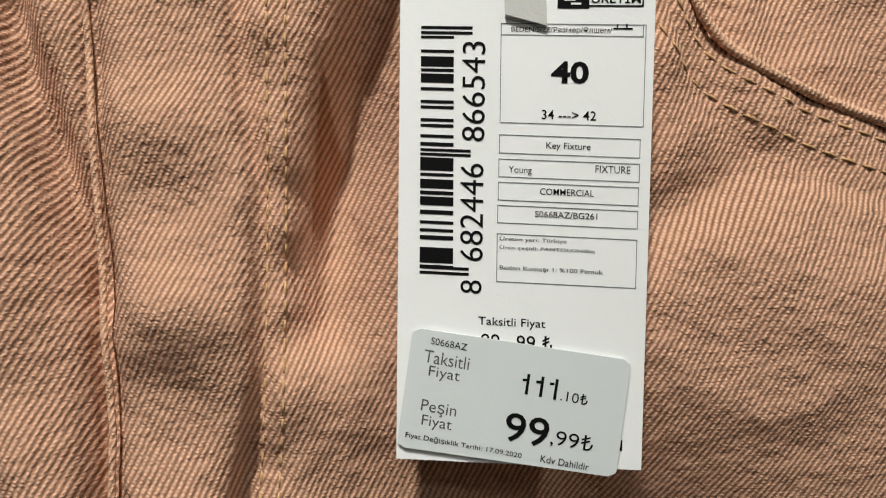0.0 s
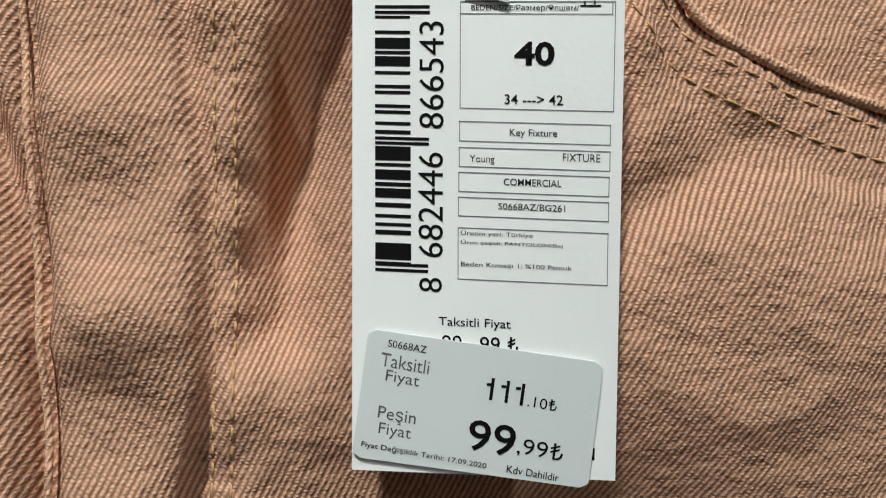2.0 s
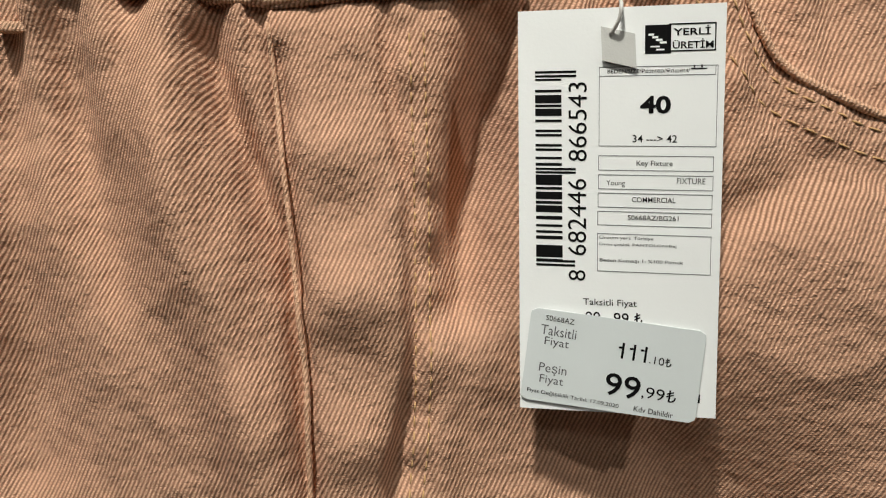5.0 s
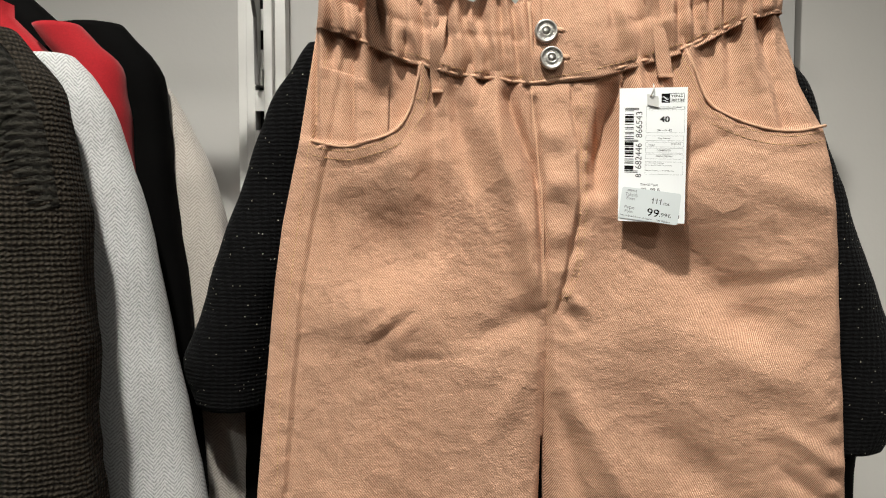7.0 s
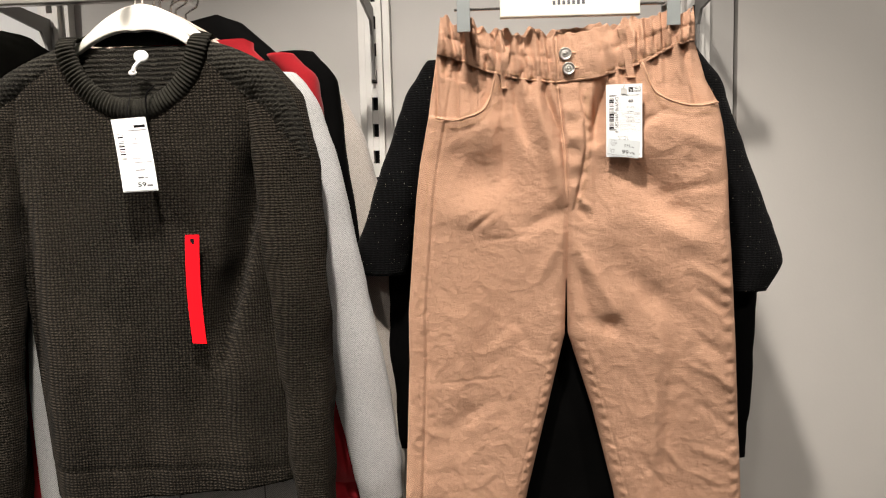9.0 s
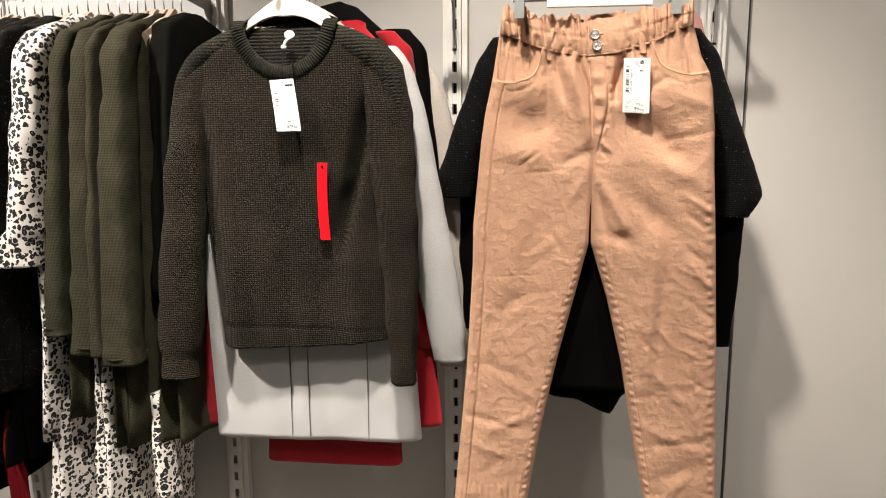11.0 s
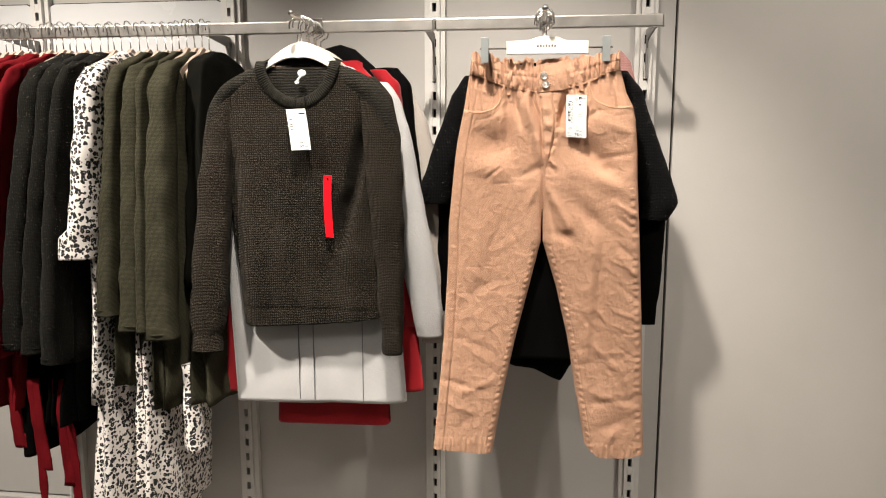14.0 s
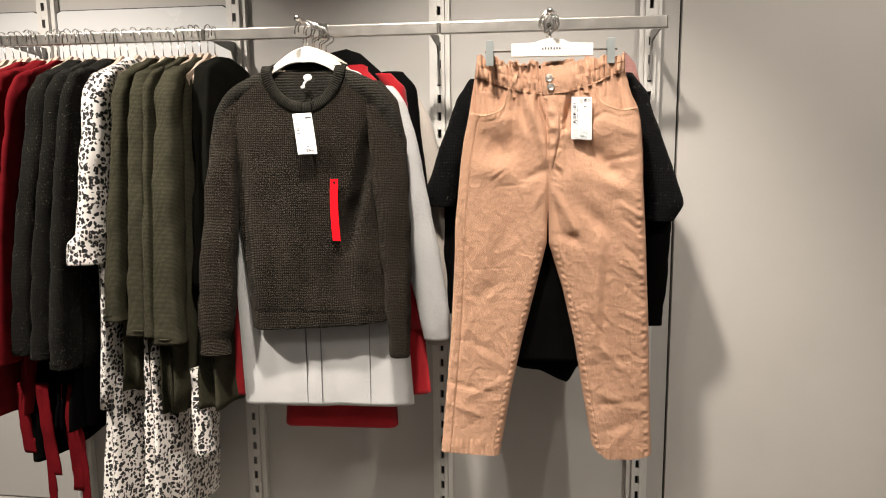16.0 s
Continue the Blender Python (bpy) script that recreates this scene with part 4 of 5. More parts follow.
for k in range(5):
    yy = HY + 0.022 + k * 0.016
    spare = thing("hanger_hook", "thin chromed hanger hook behind the trousers", "hanger", group="hooks on the display arm")
    tube("hook", [(p[0], p[1], p[2]) for p in hook_path(0.004 * (k % 3 - 1), yy, 1.783, 0.018 + 0.001 * (k % 2))], 0.0016, CHROME, spare)
    plate("hanger_neck", [(-0.02, 1.768), (0.02, 1.768), (0.008, 1.784), (-0.008, 1.784)], yy - 0.003, yy + 0.003, PLASTIC if k < 2 else WOODY, spare, 0.0008)


# ---------------------------------------------------------------- price tags
def text_mesh(words, bold=0.0):
    data = bpy.data.curves.new("words", "FONT")
    data.body, data.offset, data.resolution_u = words, bold + (0.003 if len(words) > 8 else -0.004), 3
    ob = bpy.data.objects.new("words", data)
    scene.collection.objects.link(ob)
    bpy.context.view_layer.update()
    me = bpy.data.meshes.new_from_object(ob.evaluated_get(bpy.context.evaluated_depsgraph_get()))
    bpy.data.objects.remove(ob)
    bpy.data.curves.remove(data)
    return me


class Card:
    """A slightly bent card given by its four corners; u runs right and v down, from 0 to 1."""

    def __init__(self, tl, tr, bl, br, bend=0.0):
        self.c = [Vector(p) for p in (tl, tr, bl, br)]
        self.n = (self.c[1] - self.c[0]).cross(self.c[2] - self.c[0]).normalized()
        if self.n.y > 0:
            self.n = -self.n
        self.bend = bend

    def at(self, u, v, lift=0.0):
        tl, tr, bl, br = self.c
        p = tl * (1 - u) * (1 - v) + tr * u * (1 - v) + bl * (1 - u) * v + br * u * v
        return p + self.n * (lift + self.bend * (4 * (v - 0.5) ** 2 - 1))

    def sheet(self, name, outline, lift, thick, material, parent, rows=16, label=""):
        """A thin solid sheet; outline(v) gives its left and right u at height v, from v0 to v1."""
        v0, v1, edge = outline
        cols = 12
        verts = []
        for side in (0, 1):
            for r in range(rows + 1):
                v = v0 + (v1 - v0) * r / rows
                for c in range(cols + 1):
                    verts.append(self.at(*edge(c / cols, v), lift - side * thick))
        n = (rows + 1) * (cols + 1)
        k = cols + 1
        faces = [f[::-1] for f in grid_faces(rows + 1, k)] + grid_faces(rows + 1, k, False, n)
        for c in range(cols):
            faces += [(c, c + 1, n + c + 1, n + c), (rows * k + c + 1, rows * k + c, n + rows * k + c, n + rows * k + c + 1)]
        for r in range(rows):
            a, b = r * k, (r + 1) * k
            faces += [(b, a, n + a, n + b), (a + cols, b + cols, n + b + cols, n + a + cols)]
        return child(name, mesh_of(name, verts, faces, material, False), parent, label)

    def words(self, name, words, u0, v0, u1, v1, material, parent, lift=0.00009, bold=0.0, turn=0.0, quarter=False, aspect=2.0):
        """Writing that fills the given box; turn in degrees about the box's middle, quarter: reads upwards."""
        me = text_mesh(words, bold)
        me.materials.clear()
        me.materials.append(material)
        if not me.vertices:
            return None
        pts = np.array([v.co[:2] for v in me.vertices])
        lo, hi = pts.min(0), pts.max(0)
        q = (pts - lo) / np.maximum(hi - lo, 1e-6)
        cu, cv = 0.5 * (u0 + u1), 0.5 * (v0 + v1)
        c, s = math.cos(radians(turn)), math.sin(radians(turn))
        for vert, (a, b) in zip(me.vertices, q):
            if quarter:
                u, v = u0 + (u1 - u0) * (1 - b), v1 - (v1 - v0) * a
            else:
                u, v = u0 + (u1 - u0) * a, v1 - (v1 - v0) * b
            du, dv = u - cu, (v - cv) * aspect
            vert.co = self.at(cu + c * du - s * dv, cv + (s * du + c * dv) / aspect, lift)
        return child(name, me, parent)

    def bars(self, name, rects, material, parent, lift=0.00008):
        verts, faces = [], []
        for u0, v0, u1, v1 in rects:
            n = len(verts)
            verts += [self.at(u0, v0, lift), self.at(u1, v0, lift), self.at(u1, v1, lift), self.at(u0, v1, lift)]
            faces.append((n + 3, n + 2, n + 1, n))
        return child(name, mesh_of(name, verts, faces, material, False), parent)


def frame_lines(u0, v0, u1, v1, w=0.0028):
    h = w * 0.5
    return [(u0, v0, u1, v0 + h), (u0, v1 - h, u1, v1), (u0, v0 + h, u0 + w, v1 - h), (u1 - w, v0 + h, u1, v1 - h)]


def tag_u(x, y):
    return (x - 703) / (457 - 24 * y / 828)


def tag_v(x, y):
    y -= 6.5 * math.sin(math.pi * min(max((y - 60) / 650, 0), 1))
    return 1 - (812 + 16 * (x - 703) / 433 - y) / 905


def tag_box(x0, y0, x1, y1):
    return tag_u(x0, y0), tag_v(x0, y0), tag_u(x1, y1), tag_v(x1, y1)


price_tag = thing("price_tag", "white card price tag with barcode and crooked price sticker", "price tag")
card = Card((0.0500, -0.4650, 1.6556), (0.0925, -0.4790, 1.6542), (0.0508, -0.4610, 1.5640), (0.0950, -0.4690, 1.5620), 0.0)
face = card.sheet("card", (0.0, 1.0, lambda s, v: (s, v)), 0.0, 0.00045, CARD, price_tag, 20, "white coated card")

# barcode: stripes run across, long guard stripes at the ends and in the middle
rects = []
for x1, ys in ((836, (41, 50)), (833, (261, 269)), (830, (470, 479))):
    for yy in ys:
        rects.append((tag_u(742, yy), tag_v(742, yy), tag_u(x1, yy), tag_v(742, yy + 5)))
pattern = [(58, 3), (83, 4), (95, 17), (117, 4), (126, 15), (151, 4), (174, 4), (184, 4), (207, 4), (217, 4), (236, 4), (250, 5), (277, 22), (305, 4), (316, 15), (337, 5), (347, 14), (371, 6), (390, 4), (404, 4), (416, 6), (437, 26), (468, 3)]
for yy, h in pattern:
    rects.append((tag_u(742, yy), tag_v(742, yy), tag_u(802, yy), tag_v(742, yy + h + 1.5)))
for bar_rect in rects:
    card.bars("barcode_bar", [bar_rect], INK, price_tag)
card.words("barcode_number", "866543", *tag_box(818, 70, 858, 250), INK, price_tag, quarter=True)
card.words("barcode_number", "682446", *tag_box(815, 288, 855, 462), INK, price_tag, quarter=True)
card.words("barcode_number", "8", *tag_box(815, 494, 853, 519), INK, price_tag, quarter=True)

lines = []
for b in ((887, 40, 1139, 226), (887, 40, 1139, 70), (884, 237, 1133, 280), (883, 280, 1132, 322), (882, 321, 1130, 363), (881, 362, 1129, 403), (880, 412, 1126, 506)):
    lines += frame_lines(*tag_box(*b))
card.bars("printed_frames", lines, GREY_INK, price_tag)
card.words("print", "BEDEN/SIZE/Размер/Өлшем/", *tag_box(906, 46, 1084, 64), INK, price_tag)
card.bars("print", [tag_box(1086, 53, 1120, 57), tag_box(1092, 47, 1095, 53), tag_box(1108, 47, 1111, 53)], INK, price_tag)
card.words("size_number", "40", *tag_box(977, 108, 1043, 150), INK, price_tag, bold=0.035)
card.words("print", "34 ---> 42", *tag_box(960, 194, 1056, 214), INK, price_tag)
card.words("print", "Key Fixture", *tag_box(968, 251, 1046, 269), INK, price_tag)
card.words("print", "Young", *tag_box(901, 293, 942, 310), INK, price_tag)
card.words("print", "FIXTURE", *tag_box(1055, 292, 1116, 307), INK, price_tag)
card.words("print", "COMMERCIAL", *tag_box(957, 332, 1052, 347), INK, price_tag)
card.words("print", "S0668AZ/BG261", *tag_box(948, 372, 1058, 387), INK, price_tag)
card.words("print", "Üretim yeri: Türkiye", *tag_box(885, 416, 1004, 431), INK, price_tag)
card.words("print", "Ürün çeşidi: PANTOLON/Bej", *tag_box(885, 432, 1053, 447), INK, price_tag)
card.words("print", "Beden Kumaşı 1: %100 Pamuk", *tag_box(885, 468, 1068, 484), INK, price_tag)
card.words("print", "Taksitli Fiyat", *tag_box(847, 558, 966, 581), INK, price_tag)
card.words("old_price", "99 . 99 ₺.", *tag_box(852, 586, 986, 618), INK, price_tag)
card.bars("print", [tag_box(1094, 772, 1102, 793)], INK, price_tag)
# mark with a word panel beside two clasped bars
card.bars("mark_panel", [tag_box(989, -42, 1044, 20)] + frame_lines(*tag_box(1040, -42, 1139, 20), 0.006), INK, price_tag)
card.bars("mark_shape", [tag_box(996 + 8 * k, -24 + 6 * k, 1008 + 9 * k, -19 + 6 * k) for k in range(4)] + [tag_box(1000, 2, 1020, 6), tag_box(1012, 9, 1030, 13)], CARD, price_tag, 0.00014)
card.words("mark_word", "YERLİ", *tag_box(1050, -36, 1128, -14), INK, price_tag, bold=0.02)
card.words("mark_word", "ÜRETİM", *tag_box(1048, -9, 1134, 14), INK, price_tag, bold=0.02)
# clear tape over the fastener's hole
tape = card.sheet("clear_tape", (0.045, 0.125, lambda s, v: (0.415 + 0.165 * s + 0.1 * (v - 0.08), v + 0.02 * s)), 0.0009, 0.0006, CLEAR, price_tag, 4, "milky clear tape over the fastener")
loop = [card.at(0.46, 0.065, 0.001), card.at(0.50, 0.035, 0.003), card.at(0.51, 0.0, 0.003), card.at(0.50, -0.03, -0.002)]
tube("plastic_loop", smooth_line(loop, 6), 0.00045, CLEAR, price_tag, 6)

# the crooked sticker on the lower part
turn = 7.6
ct, st = math.cos(radians(turn)), math.sin(radians(turn))


def stick_edge(s, v):
    """Rounded sheet, turned on the card; s across and v down, both from 0 to 1."""
    w, h, r = 390.0, 212.0, 14.0
    x, y = (s - 0.5) * w, (v - 0.5) * h
    cut = r - math.sqrt(max(0.0, r * r - max(0.0, abs(y) - (h / 2 - r)) ** 2))
    x *= (w / 2 - cut) / (w / 2)
    px, py = 911 + ct * x - st * y, 709 + st * x + ct * y
    return tag_u(px, py), tag_v(px, py)


sticker = card.sheet("price_sticker", (0.0, 1.0, stick_edge), 0.0006, 0.0004, STICKER, price_tag, 28, "pale self-adhesive price sticker, stuck on crooked")


def sticker_words(words, x0, y0, x1, y1, bold=0.0, material=INK):
    card.words("print", words, *tag_box(x0, y0, x1, y1), material, sticker, 0.00069, bold, turn)


sticker_words("S0668AZ", 764, 599, 828, 613)
sticker_words("Taksitli", 752, 621, 832, 646, 0, GREY_INK)
sticker_words("Fiyat", 760, 647, 815, 673, 0, GREY_INK)
sticker_words("111", 932, 659, 987, 697, 0.006)
for fx, fy in ((926, 664), (950, 667), (974, 670)):
    card.bars("print", [tag_box(fx, fy, fx + 8, fy + 5)], INK, sticker, 0.00069)
sticker_words(".10₺", 993, 686, 1041, 706)
sticker_words("Peşin", 747, 706, 809, 735, 0, GREY_INK)
sticker_words("Fiyat", 748, 733, 801, 760, 0, GREY_INK)
sticker_words("99", 895, 727, 972, 783, 0.012)
sticker_words(",99₺", 975, 757, 1050, 792)
sticker_words("Fiyat Değişiklik Tarihi: 17.09.2020", 719, 775, 925, 795)
sticker_words("Kdv Dahildir", 957, 806, 1043, 822)


# ---------------------------------------------------------------- front-facing garments on the two arms
def front_garment(parent, name, material, left, right, top, low, y, depth, rough=0.004, seed=0.0, rows=110, cols=90, gather=0.0, label="", thick=0.03, fn=None, shoulder=None):
    """A flat-hanging body: left and right tables give x by z, top and low give z by x."""
    z_lo, z_hi = min(v for _, v in low), max(v for _, v in top)
    verts = []
    for side in (0, 1):
        for r in range(rows):
            for c in range(cols):
                s = c / (cols - 1)
                zz = z_lo + (z_hi - z_lo) * r / (rows - 1)
                x = ip(zz, left) + (ip(zz, right) - ip(zz, left)) * s
                a, b = ip(x, low), ip(x, top)
                z = a + (b - a) * r / (rows - 1)
                x = ip(z, left) + (ip(z, right) - ip(z, left)) * s
                d = min(x - ip(z, left), ip(z, right) - x)
                if shoulder and abs(x - shoulder[0]) > shoulder[1]:
                    d = min(d, b - z + 0.002)
                e = edge_round(d, 0.05)
                h = rough * fuzz(x + seed, seed, z * 0.6, 9, 3) + gather * math.sin(x * 75 + seed + 2 * noise.noise(Vector((x * 8, seed, z * 3)))) * (0.3 + 0.7 * (1 - r / rows))
                if fn:
                    h += fn(x, z)
                yy = y + depth * (1 - e) - h * e if side == 0 else y + depth + thick * math.sin(math.pi * s) ** 0.6
                verts.append((x, yy, z))
    n = rows * cols
    faces = grid_faces(rows, cols) + [f[::-1] for f in grid_faces(rows, cols, False, n)]
    for r in range(rows - 1):
        for c in (0, cols - 1):
            p, q = r * cols + c, (r + 1) * cols + c
            faces.append((p, q, n + q, n + p) if c == 0 else (q, p, n + p, n + q))
    for c in range(cols - 1):
        faces.append((c + 1, c, n + c, n + c + 1))
    return child(name, mesh_of(name, verts, faces, material), parent, label)


# charcoal sweater
sweater = thing("sweater", "charcoal chunky knit crew-neck sweater on a white hanger", "sweater")
SY = -0.480
SW_L = [(1.113, -0.716), (1.29, -0.730), (1.45, -0.742), (1.56, -0.755), (1.62, -0.756), (1.745, -0.756)]
SW_R = [(1.113, -0.366), (1.20, -0.362), (1.29, -0.372), (1.46, -0.400), (1.53, -0.378), (1.60, -0.356), (1.745, -0.356)]
neck_c, neck_a, neck_b = (-0.557, 1.742), 0.092, 0.104


SHOULDER = [(-0.760, 1.59), (-0.750, 1.635), (-0.735, 1.667), (-0.708, 1.692), (-0.66, 1.719), (-0.64, 1.729), (-0.476, 1.729), (-0.45, 1.718), (-0.405, 1.697), (-0.376, 1.668), (-0.360, 1.635), (-0.350, 1.59)]


def neck_z(x):
    q = (x - neck_c[0]) / (neck_a - 0.007)
    return neck_c[1] - (neck_b - 0.007) * math.sqrt(max(0.0, 1 - q * q)) if abs(q) < 1 else ip(x, SHOULDER)


def sweater_folds(x, z):
    h = 0.010 * math.exp(-((x + 0.395 + 0.10 * (z - 1.50)) / 0.012) ** 2) * sstep(1.20, 1.40, z) * sstep(1.60, 1.52, z)
    h -= 0.038 * math.exp(-((x + 0.428 - 0.25 * (z - 1.47)) / 0.016) ** 2) * sstep(1.28, 1.42, z) * sstep(1.64, 1.55, z)
    h -= 0.014 * math.exp(-((x + 0.722) / 0.020) ** 2) * sstep(1.60, 1.48, z)
    h += 0.006 * math.exp(-((x + 0.672 + 0.04 * (z - 1.3)) / 0.022) ** 2) * sstep(1.58, 1.45, z)
    for ex, ez, size in ((-0.505, 1.60, 0.006), (-0.490, 1.55, -0.006), (-0.500, 1.40, 0.005), (-0.470, 1.36, -0.006)):
        along = min(max(((x + 0.425) * (ex + 0.425) + (z - 1.46) * (ez - 1.46)) / ((ex + 0.425) ** 2 + (ez - 1.46) ** 2), 0), 1)
        off = math.hypot(x + 0.425 - along * (ex + 0.425), z - 1.46 - along * (ez - 1.46))
        h += size * (1 - along) * math.exp(-(off / 0.012) ** 2)
    h += 0.006 * math.exp(-((x + 0.44) / 0.030) ** 2) * sstep(1.36, 1.28, z)
    h -= 0.005 * math.exp(-((x + 0.475 - 0.1 * (1.4 - z)) / 0.022) ** 2) * sstep(1.12, 1.2, z) * sstep(1.45, 1.3, z)
    h -= 0.0030 * math.exp(-((z - 1.158) / 0.004) ** 2)
    h -= 0.001 * sstep(1.158, 1.150, z)
    return h


top_table = [(x, neck_z(x)) for x in np.linspace(-0.78, -0.33, 120)]
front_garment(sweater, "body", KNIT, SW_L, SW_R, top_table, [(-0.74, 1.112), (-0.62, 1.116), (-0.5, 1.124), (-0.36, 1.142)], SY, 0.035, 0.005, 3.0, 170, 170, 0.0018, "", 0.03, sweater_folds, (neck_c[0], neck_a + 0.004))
# inside of the back, seen through the neck
front_garment(sweater, "back_neck", RIBBED, [(1.58, -0.655), (1.75, -0.645)], [(1.58, -0.46), (1.75, -0.470)], [(-0.68, 1.728), (-0.557, 1.722), (-0.44, 1.728)], [(-0.7, 1.60), (-0.4, 1.60)], SY + 0.028, 0.012, 0.002, 1.0, 30, 40, 0, "ribbed inside of the back")


def ribbed_collar():
    verts, seg, steps = [], 12, 600
    for k in range(steps):
        a = 2 * math.pi * k / steps
        rib = 0.0015 * math.sin(k * 2 * math.pi / 5.0)
        up = sstep(-0.25, 0.35, math.sin(a))
        for j in range(seg):
            t = 2 * math.pi * j / seg
            rr = (0.0132 + rib * 0.3) * math.cos(t)
            x = neck_c[0] + (neck_a - 0.004 + rr) * math.cos(a)
            high = neck_b - 0.004 if math.sin(a) < 0 else 0.012
            z = neck_c[1] - 0.012 + (high + rr) * math.sin(a) + 0.010 * (1 - up)
            verts.append((x, SY - 0.001 + 0.046 * up - (0.0070 + rib) * math.sin(t), z))
    faces = grid_faces(steps, seg, True) + [((steps - 1) * seg + j, (steps - 1) * seg + (j + 1) % seg, (j + 1) % seg, j) for j in range(seg)]
    return child("collar", mesh_of("collar", verts, faces, COLLAR), sweater, "ribbed crew collar")


ribbed_collar()
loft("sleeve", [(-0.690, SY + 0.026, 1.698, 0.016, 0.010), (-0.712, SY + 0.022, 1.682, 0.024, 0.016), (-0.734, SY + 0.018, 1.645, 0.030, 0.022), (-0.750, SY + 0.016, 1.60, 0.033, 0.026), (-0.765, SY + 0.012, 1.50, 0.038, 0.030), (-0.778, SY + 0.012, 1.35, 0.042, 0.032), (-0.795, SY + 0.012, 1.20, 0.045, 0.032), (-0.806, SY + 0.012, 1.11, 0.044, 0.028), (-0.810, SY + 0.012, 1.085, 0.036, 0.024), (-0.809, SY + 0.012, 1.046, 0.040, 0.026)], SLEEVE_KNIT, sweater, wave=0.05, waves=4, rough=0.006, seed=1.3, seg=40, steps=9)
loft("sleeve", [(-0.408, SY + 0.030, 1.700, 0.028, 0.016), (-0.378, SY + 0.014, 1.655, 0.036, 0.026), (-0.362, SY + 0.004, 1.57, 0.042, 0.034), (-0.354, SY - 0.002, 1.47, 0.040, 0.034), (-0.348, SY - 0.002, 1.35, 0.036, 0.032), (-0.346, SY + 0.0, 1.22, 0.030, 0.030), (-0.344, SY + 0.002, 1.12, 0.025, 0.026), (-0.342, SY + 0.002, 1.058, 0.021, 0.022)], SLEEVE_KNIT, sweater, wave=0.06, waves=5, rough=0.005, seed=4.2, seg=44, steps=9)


def shoulder_band(pts, width, side):
    """A thick ribbed strip over the shoulder; the ribs run across it."""
    line = smooth_line(pts, 26)
    cols, verts, run = 12, [], 0.0
    for k, p in enumerate(line):
        t = (line[min(k + 1, len(line) - 1)] - line[max(k - 1, 0)]).normalized()
        run += (p - line[k - 1]).length if k else 0.0
        inward = Vector((t.z, 0, -t.x)) * side
        rib = 0.0024 * math.sin(run * 2 * math.pi / 0.0068)
        for c in range(cols):
            q = c / (cols - 1)
            bulge = math.sin(math.pi * min(1.0, 0.12 + 0.80 * q))
            skew = t * (0.010 * q)
            verts.append(p + inward * width * (q - 0.12) + skew + Vector((0, 0.009 - (0.014 + rib) * bulge, 0)))
    n = len(verts)
    verts += [v + Vector((0, 0.012, 0)) for v in verts]
    rows = len(line)
    faces = grid_faces(rows, cols) + [f[::-1] for f in grid_faces(rows, cols, False, n)]
    for r in range(rows - 1):
        for c in (0, cols - 1):
            a, b = r * cols + c, (r + 1) * cols + c
            faces.append((a, b, n + b, n + a))
    for c in range(cols - 1):
        faces += [(c, c + 1, n + c + 1, n + c), ((rows - 1) * cols + c, (rows - 1) * cols + c + 1, n + (rows - 1) * cols + c + 1, n + (rows - 1) * cols + c)]
    return child("shoulder_band", mesh_of("shoulder_band", verts, faces, RIBBED), sweater, "thick ribbed shoulder band")


shoulder_band([(-0.472, SY + 0.014, 1.724), (-0.43, SY + 0.000, 1.711), (-0.385, SY - 0.010, 1.686), (-0.350, SY - 0.016, 1.640), (-0.332, SY - 0.020, 1.572)], 0.048, 1)
shoulder_band([(-0.645, SY + 0.014, 1.724), (-0.690, SY + 0.006, 1.706), (-0.735, SY - 0.002, 1.677), (-0.766, SY - 0.004, 1.630), (-0.780, SY - 0.002, 1.575)], 0.036, -1)


def shirt_hanger(name, label, x, y, z, half, drop, material, group="", wide=0.022):
    """A broad moulded hanger with curved arms and a wire hook; z is the top of its body."""
    t = thing(name, label, "hanger", group=group)
    top = [(x + half * q, z - drop * abs(q) ** 1.6) for q in np.linspace(-1, 1, 17)]
    bottom = [(x + half * q * 0.985, z - drop * abs(q) ** 1.6 - wide * (1 - abs(q)) - 0.008) for q in np.linspace(1, -1, 17)]
    plate("hanger_body", top + bottom, y - 0.006, y + 0.006, material, t, 0.002)
    tube("hook", hook_path(x, y, z - 0.004, 0.020), 0.0017, CHROME, t)
    return t


shirt_hanger("shirt_hanger", "ivory plastic hanger with a chromed hook", -0.560, SY + 0.026, 1.777, 0.080, 0.052, PLASTIC, wide=0.026)

# white fastener and its cord inside the neck
pin = thing("tag_fastener", "white round plastic fastener holding the tag cord", "fastener")
child("disc", bm_mesh("disc", ball(-0.546, SY + 0.004, 1.708, 0.010, 1.0, 0.25, 0.8), WHITE, True), pin)
tube("stem", smooth_line([(-0.548, SY + 0.003, 1.702), (-0.554, SY + 0.001, 1.694), (-0.556, SY + 0.001, 1.688)], 5), 0.0028, WHITE, pin)
child("end", bm_mesh("end", ball(-0.557, SY + 0.001, 1.687, 0.005, 1.1, 0.4, 0.8), WHITE, True), pin)
tube("cord", smooth_line([(-0.556, SY - 0.001, 1.684), (-0.557, SY - 0.012, 1.652), (-0.556, SY - 0.022, 1.640), (-0.555, SY - 0.026, 1.630)], 6), 0.0006, INK, pin, 6)
tube("cord", smooth_line([(-0.527, SY - 0.008, 1.668), (-0.532, SY - 0.020, 1.655), (-0.531, SY - 0.022, 1.63), (-0.531, SY - 0.020, 1.605)], 6), 0.0012, BLACK, pin, 6)

